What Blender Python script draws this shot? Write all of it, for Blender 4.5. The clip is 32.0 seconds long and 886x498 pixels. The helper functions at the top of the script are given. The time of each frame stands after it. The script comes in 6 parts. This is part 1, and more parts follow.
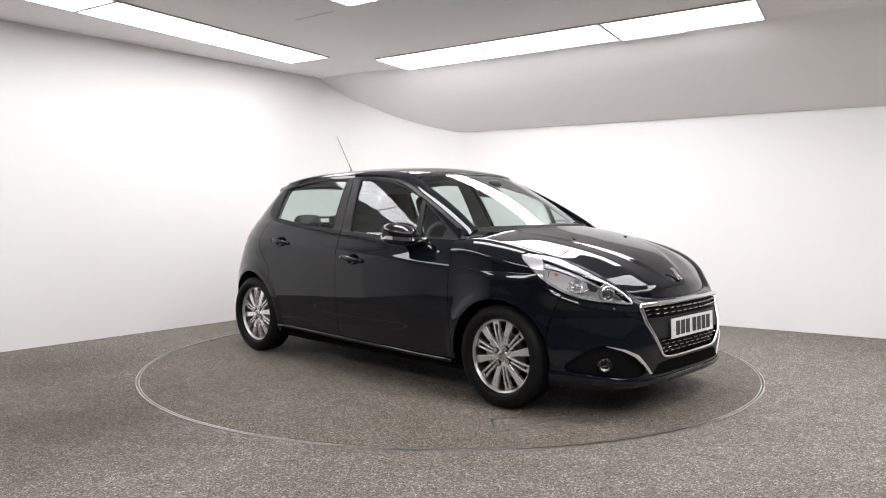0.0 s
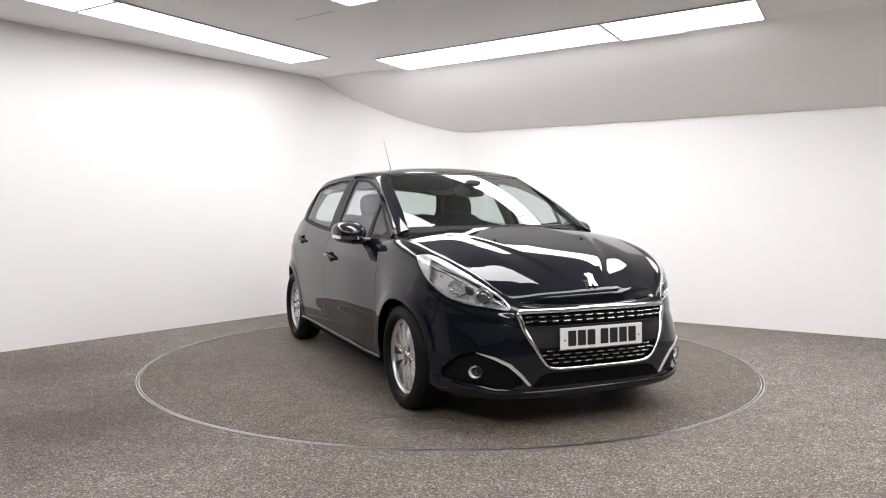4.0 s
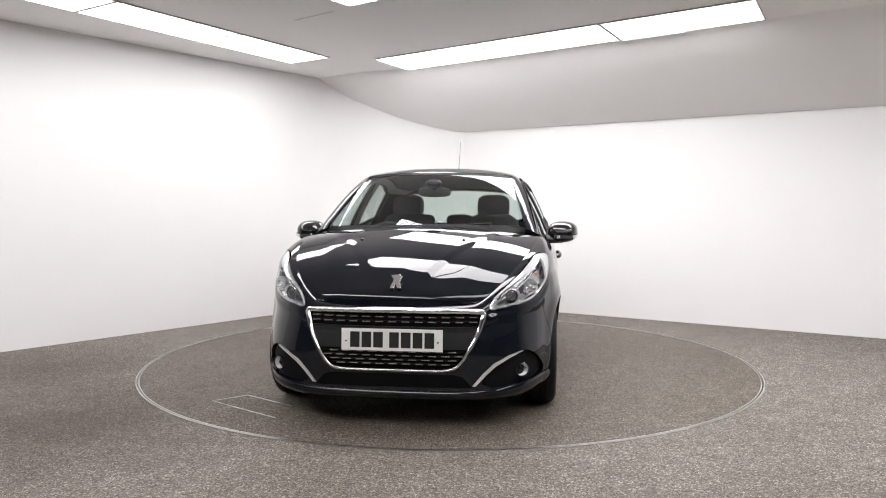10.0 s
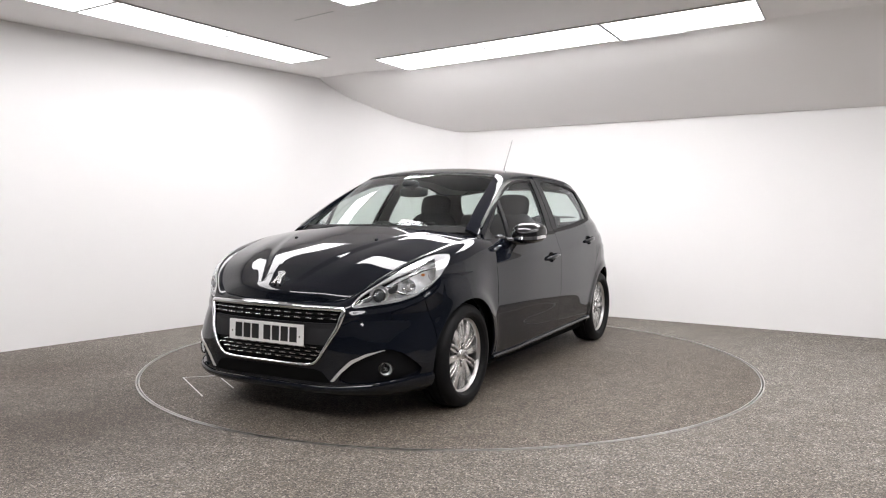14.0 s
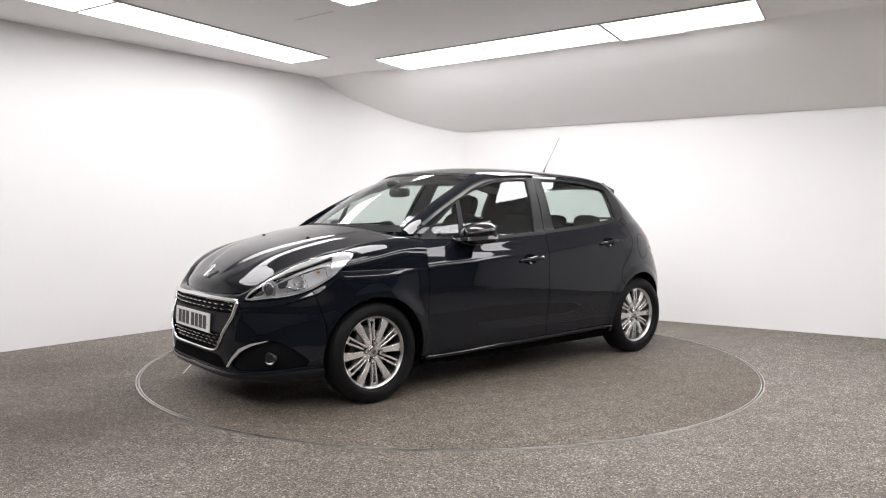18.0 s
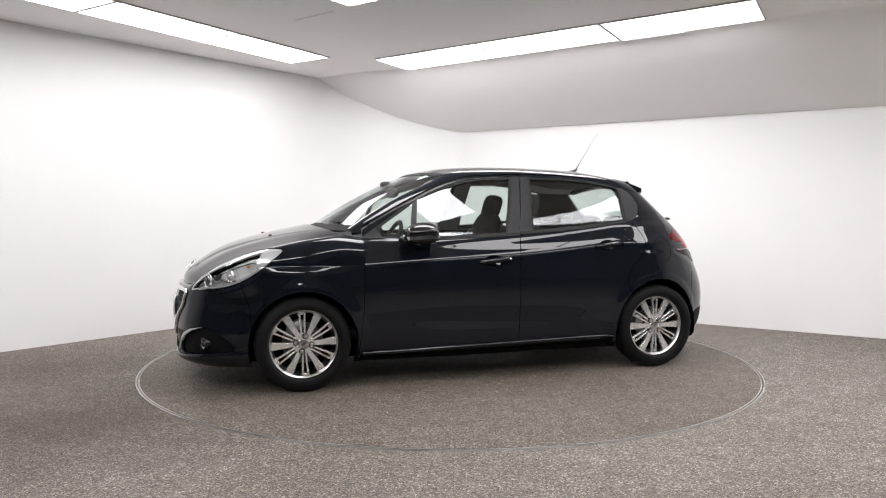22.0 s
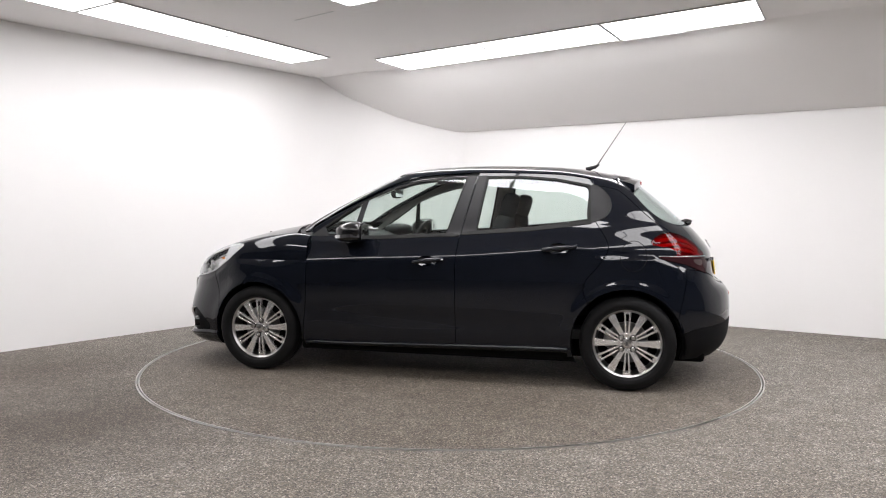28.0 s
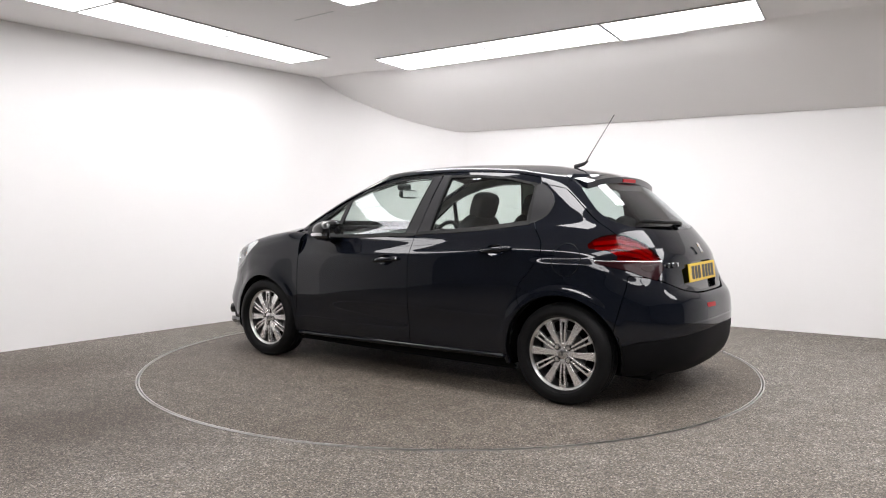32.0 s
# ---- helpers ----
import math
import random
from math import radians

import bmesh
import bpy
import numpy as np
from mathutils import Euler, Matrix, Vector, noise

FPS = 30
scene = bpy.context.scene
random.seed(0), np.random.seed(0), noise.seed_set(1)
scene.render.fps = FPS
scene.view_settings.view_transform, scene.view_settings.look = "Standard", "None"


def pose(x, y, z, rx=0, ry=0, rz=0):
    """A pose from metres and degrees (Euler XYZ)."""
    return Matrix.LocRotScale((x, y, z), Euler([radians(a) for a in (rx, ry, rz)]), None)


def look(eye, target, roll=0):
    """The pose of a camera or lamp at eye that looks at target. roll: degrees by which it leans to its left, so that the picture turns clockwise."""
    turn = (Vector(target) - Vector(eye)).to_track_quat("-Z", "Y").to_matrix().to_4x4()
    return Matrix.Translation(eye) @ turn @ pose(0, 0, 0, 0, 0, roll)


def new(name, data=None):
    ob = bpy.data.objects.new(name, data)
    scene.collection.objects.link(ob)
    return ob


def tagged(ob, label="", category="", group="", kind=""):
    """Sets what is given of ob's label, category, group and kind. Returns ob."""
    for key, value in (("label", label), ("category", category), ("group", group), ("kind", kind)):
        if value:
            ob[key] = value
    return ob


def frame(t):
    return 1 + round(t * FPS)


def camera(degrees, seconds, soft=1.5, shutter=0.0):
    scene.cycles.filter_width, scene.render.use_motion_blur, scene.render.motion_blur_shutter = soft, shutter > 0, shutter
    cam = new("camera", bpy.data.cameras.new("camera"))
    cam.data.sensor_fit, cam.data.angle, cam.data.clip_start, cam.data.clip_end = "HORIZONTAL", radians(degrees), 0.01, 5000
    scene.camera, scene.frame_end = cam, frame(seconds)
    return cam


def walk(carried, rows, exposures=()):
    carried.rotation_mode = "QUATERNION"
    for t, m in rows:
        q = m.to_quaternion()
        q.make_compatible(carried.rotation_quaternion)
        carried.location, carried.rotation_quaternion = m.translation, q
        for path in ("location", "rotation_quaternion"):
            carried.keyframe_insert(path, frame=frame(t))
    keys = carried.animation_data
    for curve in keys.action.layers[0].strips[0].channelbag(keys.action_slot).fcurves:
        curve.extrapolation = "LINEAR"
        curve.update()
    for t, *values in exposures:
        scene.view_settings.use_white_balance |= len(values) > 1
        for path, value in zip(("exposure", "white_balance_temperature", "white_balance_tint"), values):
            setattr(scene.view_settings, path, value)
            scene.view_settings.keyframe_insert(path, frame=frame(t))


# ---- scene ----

# ---------------------------------------------------------------- camera
EYE = Vector((0.0, -5.720, 1.140))
cam = camera(61.17, 32.0, soft=1.1)


def camera_pose():
    pitch, pan = radians(-3.02), radians(-0.495)
    way = Vector((math.sin(pan) * math.cos(pitch), math.cos(pan) * math.cos(pitch), math.sin(pitch)))
    return look(EYE, EYE + way, 0.11)


walk(cam, [(0.0, camera_pose()), (32.0, camera_pose())])

YAW0, YAW_RATE = -43.168, -5.3748          # degrees, degrees a second
CAR_X, CAR_Y = -0.0624, -0.0526            # the car's middle on the turntable
TABLE_R = 2.215
CEIL = 2.62

# ---------------------------------------------------------------- world and light
world = bpy.data.worlds.new("world")
scene.world = world
world.use_nodes = True
world.node_tree.nodes["Background"].inputs[0].default_value = (0.5, 0.52, 0.55, 1)
world.node_tree.nodes["Background"].inputs[1].default_value = 0.02
scene.view_settings.exposure = 0.0
PANEL_GLOW = 13.6


# ---------------------------------------------------------------- materials
def material(name, color, rough=0.5, metal=0.0, coat=0.0, coat_rough=0.03, spec=0.5, emit=None, power=0.0):
    m = bpy.data.materials.new(name)
    m.use_nodes = True
    b = m.node_tree.nodes["Principled BSDF"]
    b.inputs["Base Color"].default_value = (*color, 1)
    b.inputs["Roughness"].default_value = rough
    b.inputs["Metallic"].default_value = metal
    b.inputs["Coat Weight"].default_value = coat
    b.inputs["Coat Roughness"].default_value = coat_rough
    b.inputs["Specular IOR Level"].default_value = spec
    if emit:
        b.inputs["Emission Color"].default_value = (*emit, 1)
        b.inputs["Emission Strength"].default_value = power
    return m


def node(m, kind, **values):
    n = m.node_tree.nodes.new(kind)
    for key, v in values.items():
        if key == "operation":
            n.operation = v
        elif key == "blend_type":
            n.blend_type = v
        elif key == "data_type":
            n.data_type = v
        elif key == "feature":
            n.feature = v
    return n


def join(m, a, out, b, inp):
    m.node_tree.links.new(a.outputs[out], b.inputs[inp])


def coords(m, scale=1.0):
    t = node(m, "ShaderNodeTexCoord")
    s = node(m, "ShaderNodeMapping")
    s.inputs["Scale"].default_value = (scale, scale, scale)
    join(m, t, "Object", s, "Vector")
    return s


def noise_of(m, c, scale, detail=3.0, rough=0.5):
    n = node(m, "ShaderNodeTexNoise")
    n.inputs["Scale"].default_value, n.inputs["Detail"].default_value, n.inputs["Roughness"].default_value = scale, detail, rough
    join(m, c, "Vector", n, "Vector")
    return n


def ramp_of(m, source, out, stops):
    r = node(m, "ShaderNodeValToRGB")
    e = r.color_ramp.elements
    while len(e) < len(stops):
        e.new(0.5)
    for k, (pos, col) in zip(e, stops):
        k.position, k.color = pos, (*col, 1)
    join(m, source, out, r, "Fac")
    return r


def bump_of(m, source, out, strength, distance):
    b = node(m, "ShaderNodeBump")
    b.inputs["Strength"].default_value, b.inputs["Distance"].default_value = strength, distance
    join(m, source, out, b, "Height")
    join(m, b, "Normal", m.node_tree.nodes["Principled BSDF"], "Normal")
    return b


def mixed(m, a, aout, b, bout, mode="MULTIPLY", fac=1.0):
    x = node(m, "ShaderNodeMix", data_type="RGBA", blend_type=mode)
    x.inputs[0].default_value = fac
    m.node_tree.links.new(a.outputs[aout], x.inputs[6])
    m.node_tree.links.new(b.outputs[bout], x.inputs[7])
    return x


def gravel_material(name, dark, mid, light, wear, patches=None):
    """Resin-bound fine gravel: little stones of many greys and browns, with broad worn stains."""
    m = material(name, mid, 0.62, spec=0.35)
    b = m.node_tree.nodes["Principled BSDF"]
    c = coords(m)
    node_coords = node(m, "ShaderNodeTexCoord")
    v = node(m, "ShaderNodeTexVoronoi")
    v.inputs["Scale"].default_value = 158.0
    join(m, c, "Vector", v, "Vector")
    sep = node(m, "ShaderNodeSeparateColor")
    join(m, v, "Color", sep, "Color")
    stones = ramp_of(m, sep, "Red", [(0.0, dark), (0.35, mid), (0.62, (mid[0] * 1.12, mid[1] * 1.04, mid[2] * 0.94)), (0.82, light), (0.93, (light[0] * 1.25, light[1] * 1.24, light[2] * 1.20)), (1.0, (light[0] * 2.0, light[1] * 1.97, light[2] * 1.90))])
    big = noise_of(m, c, 0.55, 3.0, 0.55)
    stain = ramp_of(m, big, "Fac", [(0.34, (wear, wear * 0.97, wear * 0.93)), (0.62, (1.0, 1.0, 1.0))])
    mid_noise = noise_of(m, c, 7.0, 4.0, 0.6)
    mott = ramp_of(m, mid_noise, "Fac", [(0.3, (0.80, 0.775, 0.74)), (0.7, (1.10, 1.10, 1.10))])
    x = mixed(m, stones, "Color", stain, "Color")
    y = mixed(m, x, 2, mott, "Color")
    last = y
    # Optional ragged ellipses that turn the ground darker and browner.
    for cx, cy, rx, ry, turn, shade in patches or ():
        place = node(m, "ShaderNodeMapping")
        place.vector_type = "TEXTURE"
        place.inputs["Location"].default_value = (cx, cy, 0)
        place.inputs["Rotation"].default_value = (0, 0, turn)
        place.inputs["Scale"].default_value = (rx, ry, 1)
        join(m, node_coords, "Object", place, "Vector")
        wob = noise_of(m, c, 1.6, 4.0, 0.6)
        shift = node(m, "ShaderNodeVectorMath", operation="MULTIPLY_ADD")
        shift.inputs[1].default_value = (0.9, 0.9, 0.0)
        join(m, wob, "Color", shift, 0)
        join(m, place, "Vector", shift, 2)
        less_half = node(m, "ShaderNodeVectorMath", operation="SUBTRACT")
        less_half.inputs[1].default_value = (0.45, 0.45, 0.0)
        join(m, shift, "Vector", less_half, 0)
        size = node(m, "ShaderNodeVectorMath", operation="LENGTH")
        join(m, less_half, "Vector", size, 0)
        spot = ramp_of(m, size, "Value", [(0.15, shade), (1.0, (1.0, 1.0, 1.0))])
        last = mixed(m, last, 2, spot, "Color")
    m.node_tree.links.new(last.outputs[2], b.inputs["Base Color"])
    edge = ramp_of(m, v, "Distance", [(0.0, (1, 1, 1)), (0.6, (0, 0, 0))])
    bump_of(m, edge, "Color", 0.55, 0.003)
    return m


def painted_wall(name, color, relief=0.12):
    m = material(name, color, 0.72, spec=0.3)
    b = m.node_tree.nodes["Principled BSDF"]
    c = coords(m)
    n = noise_of(m, c, 0.8, 4.0, 0.6)
    r = ramp_of(m, n, "Fac", [(0.3, tuple(k * 0.975 for k in color)), (0.7, color)])
    join(m, r, "Color", b, "Base Color")
    fine = noise_of(m, c, 160.0, 3.0, 0.6)
    bump_of(m, fine, "Fac", relief, 0.001)
    return m


def car_paint():
    m = material("dark_blue_paint", (0.006, 0.0085, 0.016), 0.5, 0.0, 1.0, 0.0, spec=0.0)
    b = m.node_tree.nodes["Principled BSDF"]
    c = coords(m)
    flake = node(m, "ShaderNodeTexVoronoi")
    flake.inputs["Scale"].default_value = 1500.0
    join(m, c, "Vector", flake, "Vector")
    sep = node(m, "ShaderNodeSeparateColor")
    join(m, flake, "Color", sep, "Color")
    r = ramp_of(m, sep, "Red", [(0.0, (0.0036, 0.0047, 0.0078)), (0.8, (0.0050, 0.0064, 0.0108)), (1.0, (0.010, 0.0125, 0.020))])
    join(m, r, "Color", b, "Base Color")
    b.inputs["Coat IOR"].default_value = 1.5
    return m


def pane_material(name, tint, base=0.075, gloss=0.0):
    """A thin pane: it lets light straight through, tinted, and mirrors more at a slant."""
    m = bpy.data.materials.new(name)
    m.use_nodes = True
    t = m.node_tree
    t.nodes.remove(t.nodes["Principled BSDF"])
    clear, mirror = node(m, "ShaderNodeBsdfTransparent"), node(m, "ShaderNodeBsdfGlossy")
    clear.inputs["Color"].default_value = (*tint, 1)
    mirror.inputs["Roughness"].default_value = gloss
    mirror.inputs["Color"].default_value = (0.95, 0.97, 1.0, 1)
    f, mix = node(m, "ShaderNodeLayerWeight"), node(m, "ShaderNodeMixShader")
    f.inputs["Blend"].default_value = 0.5
    power = node(m, "ShaderNodeMath", operation="POWER")
    power.inputs[1].default_value = 5.0
    join(m, f, "Facing", power, 0)
    level = node(m, "ShaderNodeMath", operation="MULTIPLY_ADD")
    level.inputs[1].default_value, level.inputs[2].default_value = 0.88, base
    join(m, power, 0, level, 0)
    join(m, level, 0, mix, 0)
    t.links.new(clear.outputs[0], mix.inputs[1])
    t.links.new(mirror.outputs[0], mix.inputs[2])
    t.links.new(mix.outputs[0], t.nodes["Material Output"].inputs["Surface"])
    return m


def grained(name, color, rough, scale=400.0, relief=0.25, spec=0.4):
    m = material(name, color, rough, spec=spec)
    c = coords(m)
    n = noise_of(m, c, scale, 2.0)
    bump_of(m, n, "Fac", relief, 0.0006)
    w = noise_of(m, c, 9.0, 3.0)
    r = ramp_of(m, w, "Fac", [(0.3, tuple(k * 0.85 for k in color)), (0.7, tuple(k * 1.1 for k in color))])
    join(m, r, "Color", m.node_tree.nodes["Principled BSDF"], "Base Color")
    return m


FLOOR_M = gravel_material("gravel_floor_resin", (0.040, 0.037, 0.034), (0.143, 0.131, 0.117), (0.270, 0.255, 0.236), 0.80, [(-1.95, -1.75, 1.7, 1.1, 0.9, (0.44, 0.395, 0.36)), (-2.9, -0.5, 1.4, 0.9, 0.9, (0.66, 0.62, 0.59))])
TABLE_M = gravel_material("gravel_turntable_resin", (0.036, 0.030, 0.025), (0.113, 0.099, 0.084), (0.198, 0.180, 0.158), 0.78)
WALL_M = painted_wall("white_wall_paint", (0.86, 0.85, 0.845))
CEIL_M = painted_wall("white_ceiling_paint", (0.945, 0.93, 0.925), 0.05)
UNSEEN_DARK_WALL_M = painted_wall("unseen_dark_wall", (0.13, 0.13, 0.135))
BOUNCE_WALL_M = painted_wall("unseen_bounce_wall", (0.70, 0.695, 0.69))
DIFFUSER_M = material("lit_diffuser", (0.8, 0.8, 0.8), 0.5, emit=(1.0, 0.976, 0.992), power=PANEL_GLOW)
WALL_SIDE_DIFFUSER_M = material("lit_wall_side_diffuser", (0.8, 0.8, 0.8), 0.5, emit=(1.0, 0.976, 0.992), power=PANEL_GLOW * 0.60)
UNSEEN_DIFFUSER_M = material("lit_unseen_diffuser", (0.8, 0.8, 0.8), 0.5, emit=(1.0, 0.976, 0.992), power=PANEL_GLOW * 0.62)
ALU_M = material("brushed_aluminium", (0.62, 0.61, 0.59), 0.35, 1.0)
FRAME_M = material("white_lamp_frame", (0.55, 0.55, 0.55), 0.4)
PIT_M = material("dark_gap", (0.01, 0.01, 0.01), 0.9)
PAINT_M = car_paint()
GLASS_M = pane_material("green_tinted_glass", (0.80, 0.87, 0.84), 0.075)
REAR_GLASS_M = pane_material("dark_tinted_glass", (0.70, 0.77, 0.75))
LENS_M = pane_material("clear_lamp_lens", (0.98, 0.985, 0.99), 0.035)
GLOSS_M = material("gloss_black_trim", (0.008, 0.008, 0.009), 0.08, coat=0.4)
TRIM_M = grained("black_grained_plastic", (0.014, 0.014, 0.0155), 0.5, 400.0, 0.25, 0.3)
GRILLE_M = grained("black_grille_plastic", (0.006, 0.006, 0.007), 0.6, 300.0, 0.1, 0.1)
STRIP_M = material("pale_satin_strip", (0.80, 0.80, 0.79), 0.3, 0.6)
FOG_SILVER_M = material("silvered_fog_bowl", (0.90, 0.905, 0.91), 0.15, 0.35)
SEAL_M = material("black_rubber_seal", (0.010, 0.010, 0.010), 0.6, spec=0.2)
CHROME_M = material("polished_chrome", (0.82, 0.83, 0.84), 0.06, 1.0)
SATIN_M = material("satin_chrome", (0.66, 0.66, 0.66), 0.22, 1.0)
RUBBER_M = grained("black_tyre_rubber", (0.0075, 0.0075, 0.008), 0.55, 90.0, 0.2, 0.16)
ALLOY_M = material("machined_alloy", (0.92, 0.915, 0.91), 0.25, 0.80, 0.2)
RIM_M = material("satin_rim_edge", (0.60, 0.595, 0.59), 0.32, 1.0)
# Metal darkened for the shade behind the spokes: barrel and brake disc.
BARREL_M = material("shadowed_alloy_barrel", (0.10, 0.10, 0.10), 0.45, 0.8)
LAMP_SILVER_M = material("silvered_lamp_shell", (0.84, 0.85, 0.86), 0.2, 0.55, spec=1.0)
ALLOY_DARK_M = material("grey_alloy_paint", (0.16, 0.16, 0.165), 0.35, 0.8, 0.3)
STEEL_M = material("worn_steel", (0.40, 0.39, 0.38), 0.42, 1.0)
RED_M = pane_material("red_lamp_lens", (0.62, 0.02, 0.03), 0.018)
RED_BODY_M = material("red_reflector", (0.40, 0.010, 0.015), 0.3, coat=0.0, spec=0.2)
DARK_RED_M = material("dark_red_lamp", (0.13, 0.006, 0.010), 0.25, spec=0.2)
WHITE_PLATE_M = material("white_plate", (0.80, 0.80, 0.78), 0.35)
YELLOW_PLATE_M = material("yellow_plate", (0.78, 0.52, 0.03), 0.35)
INK_M = material("black_plate_ink", (0.015, 0.015, 0.015), 0.4)
CLOTH_M = grained("charcoal_seat_cloth", (0.030, 0.030, 0.033), 0.9, 600.0, 0.6, 0.2)
LINING_M = grained("grey_headlining", (0.13, 0.13, 0.128), 0.95, 700.0, 0.4, 0.1)
CABIN_M = grained("dark_cabin_plastic", (0.026, 0.027, 0.029), 0.6, 500.0, 0.4)
PALE_TRIM_M = grained("pale_grey_pillar_trim", (0.40, 0.40, 0.39), 0.7, 500.0, 0.3)
UNDER_M = grained("black_underseal", (0.005, 0.005, 0.005), 0.95, 60.0, 0.5, 0.05)
AMBER_M = material("amber_lens", (0.75, 0.25, 0.04), 0.2, coat=0.5)
MIRROR_M = material("mirror_silvering", (0.85, 0.87, 0.88), 0.02, 1.0)


# ---------------------------------------------------------------- mesh helpers
def part(name, bm, mat, parent=None, label=""):
    """Links a bmesh as one mesh object under a thing or a part."""
    me = bpy.data.meshes.new(name)
    bm.to_mesh(me)
    bm.free()
    me.materials.append(mat)
    ob = new(name, me)
    ob.parent = parent
    if label:
        ob["label"] = label
    return ob


def soft(bm, angle=40):
    for f in bm.faces:
        f.smooth = True
    for e in bm.edges:
        if len(e.link_faces) == 2 and e.calc_face_angle(0) > radians(angle):
            e.smooth = False
    return bm


def box(x0, x1, y0, y1, z0, z1, bevel=0.0, seg=2, bm=None):
    bm = bm or bmesh.new()
    made = bmesh.ops.create_cube(bm, size=1.0, matrix=Matrix.Translation(((x0 + x1) / 2, (y0 + y1) / 2, (z0 + z1) / 2)) @ Matrix.Diagonal((abs(x1 - x0), abs(y1 - y0), abs(z1 - z0), 1)))
    if bevel:
        edges = list({e for v in made["verts"] for e in v.link_edges})
        bmesh.ops.bevel(bm, geom=edges, offset=bevel, segments=seg, affect="EDGES", profile=0.5)
    return bm


def prism(points, low, high, bm=None):
    """A slab over a plan outline (x, y) from low to high."""
    bm = bm or bmesh.new()
    a = [bm.verts.new((x, y, low)) for x, y in points]
    b = [bm.verts.new((x, y, high)) for x, y in points]
    n = len(points)
    bm.faces.new(a[::-1]), bm.faces.new(b)
    for i in range(n):
        bm.faces.new((a[i], a[(i + 1) % n], b[(i + 1) % n], b[i]))
    return bm


def tube(points, radii, n=10, bm=None, squash=1.0):
    """A round bar along points, with a radius at each."""
    bm = bm or bmesh.new()
    pts = [Vector(p) for p in points]
    if not hasattr(radii, "__len__"):
        radii = [radii] * len(pts)
    rings = []
    for i, p in enumerate(pts):
        way = (pts[min(i + 1, len(pts) - 1)] - pts[max(i - 1, 0)]).normalized()
        side = way.orthogonal() if abs(way.z) > 0.95 else way.cross(Vector((0, 0, 1)))
        side.normalize()
        up = side.cross(way)
        rings.append([bm.verts.new(p + side * (radii[i] * math.cos(2 * math.pi * k / n)) + up * (radii[i] * squash * math.sin(2 * math.pi * k / n))) for k in range(n)])
    for r0, r1 in zip(rings, rings[1:]):
        for k in range(n):
            bm.faces.new((r0[k], r0[(k + 1) % n], r1[(k + 1) % n], r1[k])).smooth = True
    bm.faces.new(rings[0][::-1]), bm.faces.new(rings[-1])
    return bm


def lathe(profile, n=48, axis="y", centre=(0, 0, 0), bm=None, closed=False):
    """Turns (along, radius) pairs round an axis through centre."""
    bm = bm or bmesh.new()
    cx, cy, cz = centre
    rings = []
    for along, r in profile:
        ring = []
        for k in range(n):
            a = 2 * math.pi * k / n
            u, w = r * math.cos(a), r * math.sin(a)
            p = {"y": (cx + u, cy + along, cz + w), "x": (cx + along, cy + u, cz + w), "z": (cx + u, cy + w, cz + along)}[axis]
            ring.append(bm.verts.new(p))
        rings.append(ring)
    pairs = list(zip(rings, rings[1:])) + ([(rings[-1], rings[0])] if closed else [])
    for r0, r1 in pairs:
        for k in range(n):
            bm.faces.new((r0[k], r0[(k + 1) % n], r1[(k + 1) % n], r1[k])).smooth = True
    if not closed:
        for ring, flip in ((rings[0], True), (rings[-1], False)):
            bm.faces.new(ring[::-1] if flip else ring)
    bmesh.ops.recalc_face_normals(bm, faces=bm.faces)
    return soft(bm, 35)


def opened(bm):
    """Takes away the cap that closes a turned bowl's front."""
    caps = [f for f in bm.faces if len(f.verts) > 4]
    bmesh.ops.delete(bm, geom=[max(caps, key=lambda f: f.calc_center_median().x)], context="FACES_ONLY")
    return bm


def moved(bm, m):
    bmesh.ops.transform(bm, matrix=m, verts=bm.verts)
    return bm


def spline(knots, width=0.0):
    """A smooth curve through (x, y) knots, rounded over the width."""
    k = np.array(sorted(knots), float)
    x, y = k[:, 0], k[:, 1]
    h, d = np.diff(x), np.diff(y) / np.diff(x)
    m = np.empty(len(x))
    m[0], m[-1] = d[0], d[-1]
    for i in range(1, len(x) - 1):
        if d[i - 1] * d[i] <= 0:
            m[i] = 0
        else:
            w1, w2 = 2 * h[i] + h[i - 1], h[i] + 2 * h[i - 1]
            m[i] = (w1 + w2) / (w1 / d[i - 1] + w2 / d[i])
    pad = 4 * width + 0.2 * (x[-1] - x[0])
    xs = np.linspace(x[0] - pad, x[-1] + pad, 6000)
    j = np.clip(np.searchsorted(x, xs) - 1, 0, len(x) - 2)
    t = (xs - x[j]) / h[j]
    ys = (2 * t**3 - 3 * t**2 + 1) * y[j] + (t**3 - 2 * t**2 + t) * h[j] * m[j] + (-2 * t**3 + 3 * t**2) * y[j + 1] + (t**3 - t**2) * h[j] * m[j + 1]
    ys = np.where(xs < x[0], y[0] + (xs - x[0]) * m[0], np.where(xs > x[-1], y[-1] + (xs - x[-1]) * m[-1], ys))
    if width:
        step = xs[1] - xs[0]
        n = int(3 * width / step) + 1
        g = np.exp(-0.5 * (np.arange(-n, n + 1) * step / width) ** 2)
        ys = np.convolve(np.pad(ys, n, mode="edge"), g / g.sum(), mode="valid")
    return lambda v: np.interp(v, xs, ys)


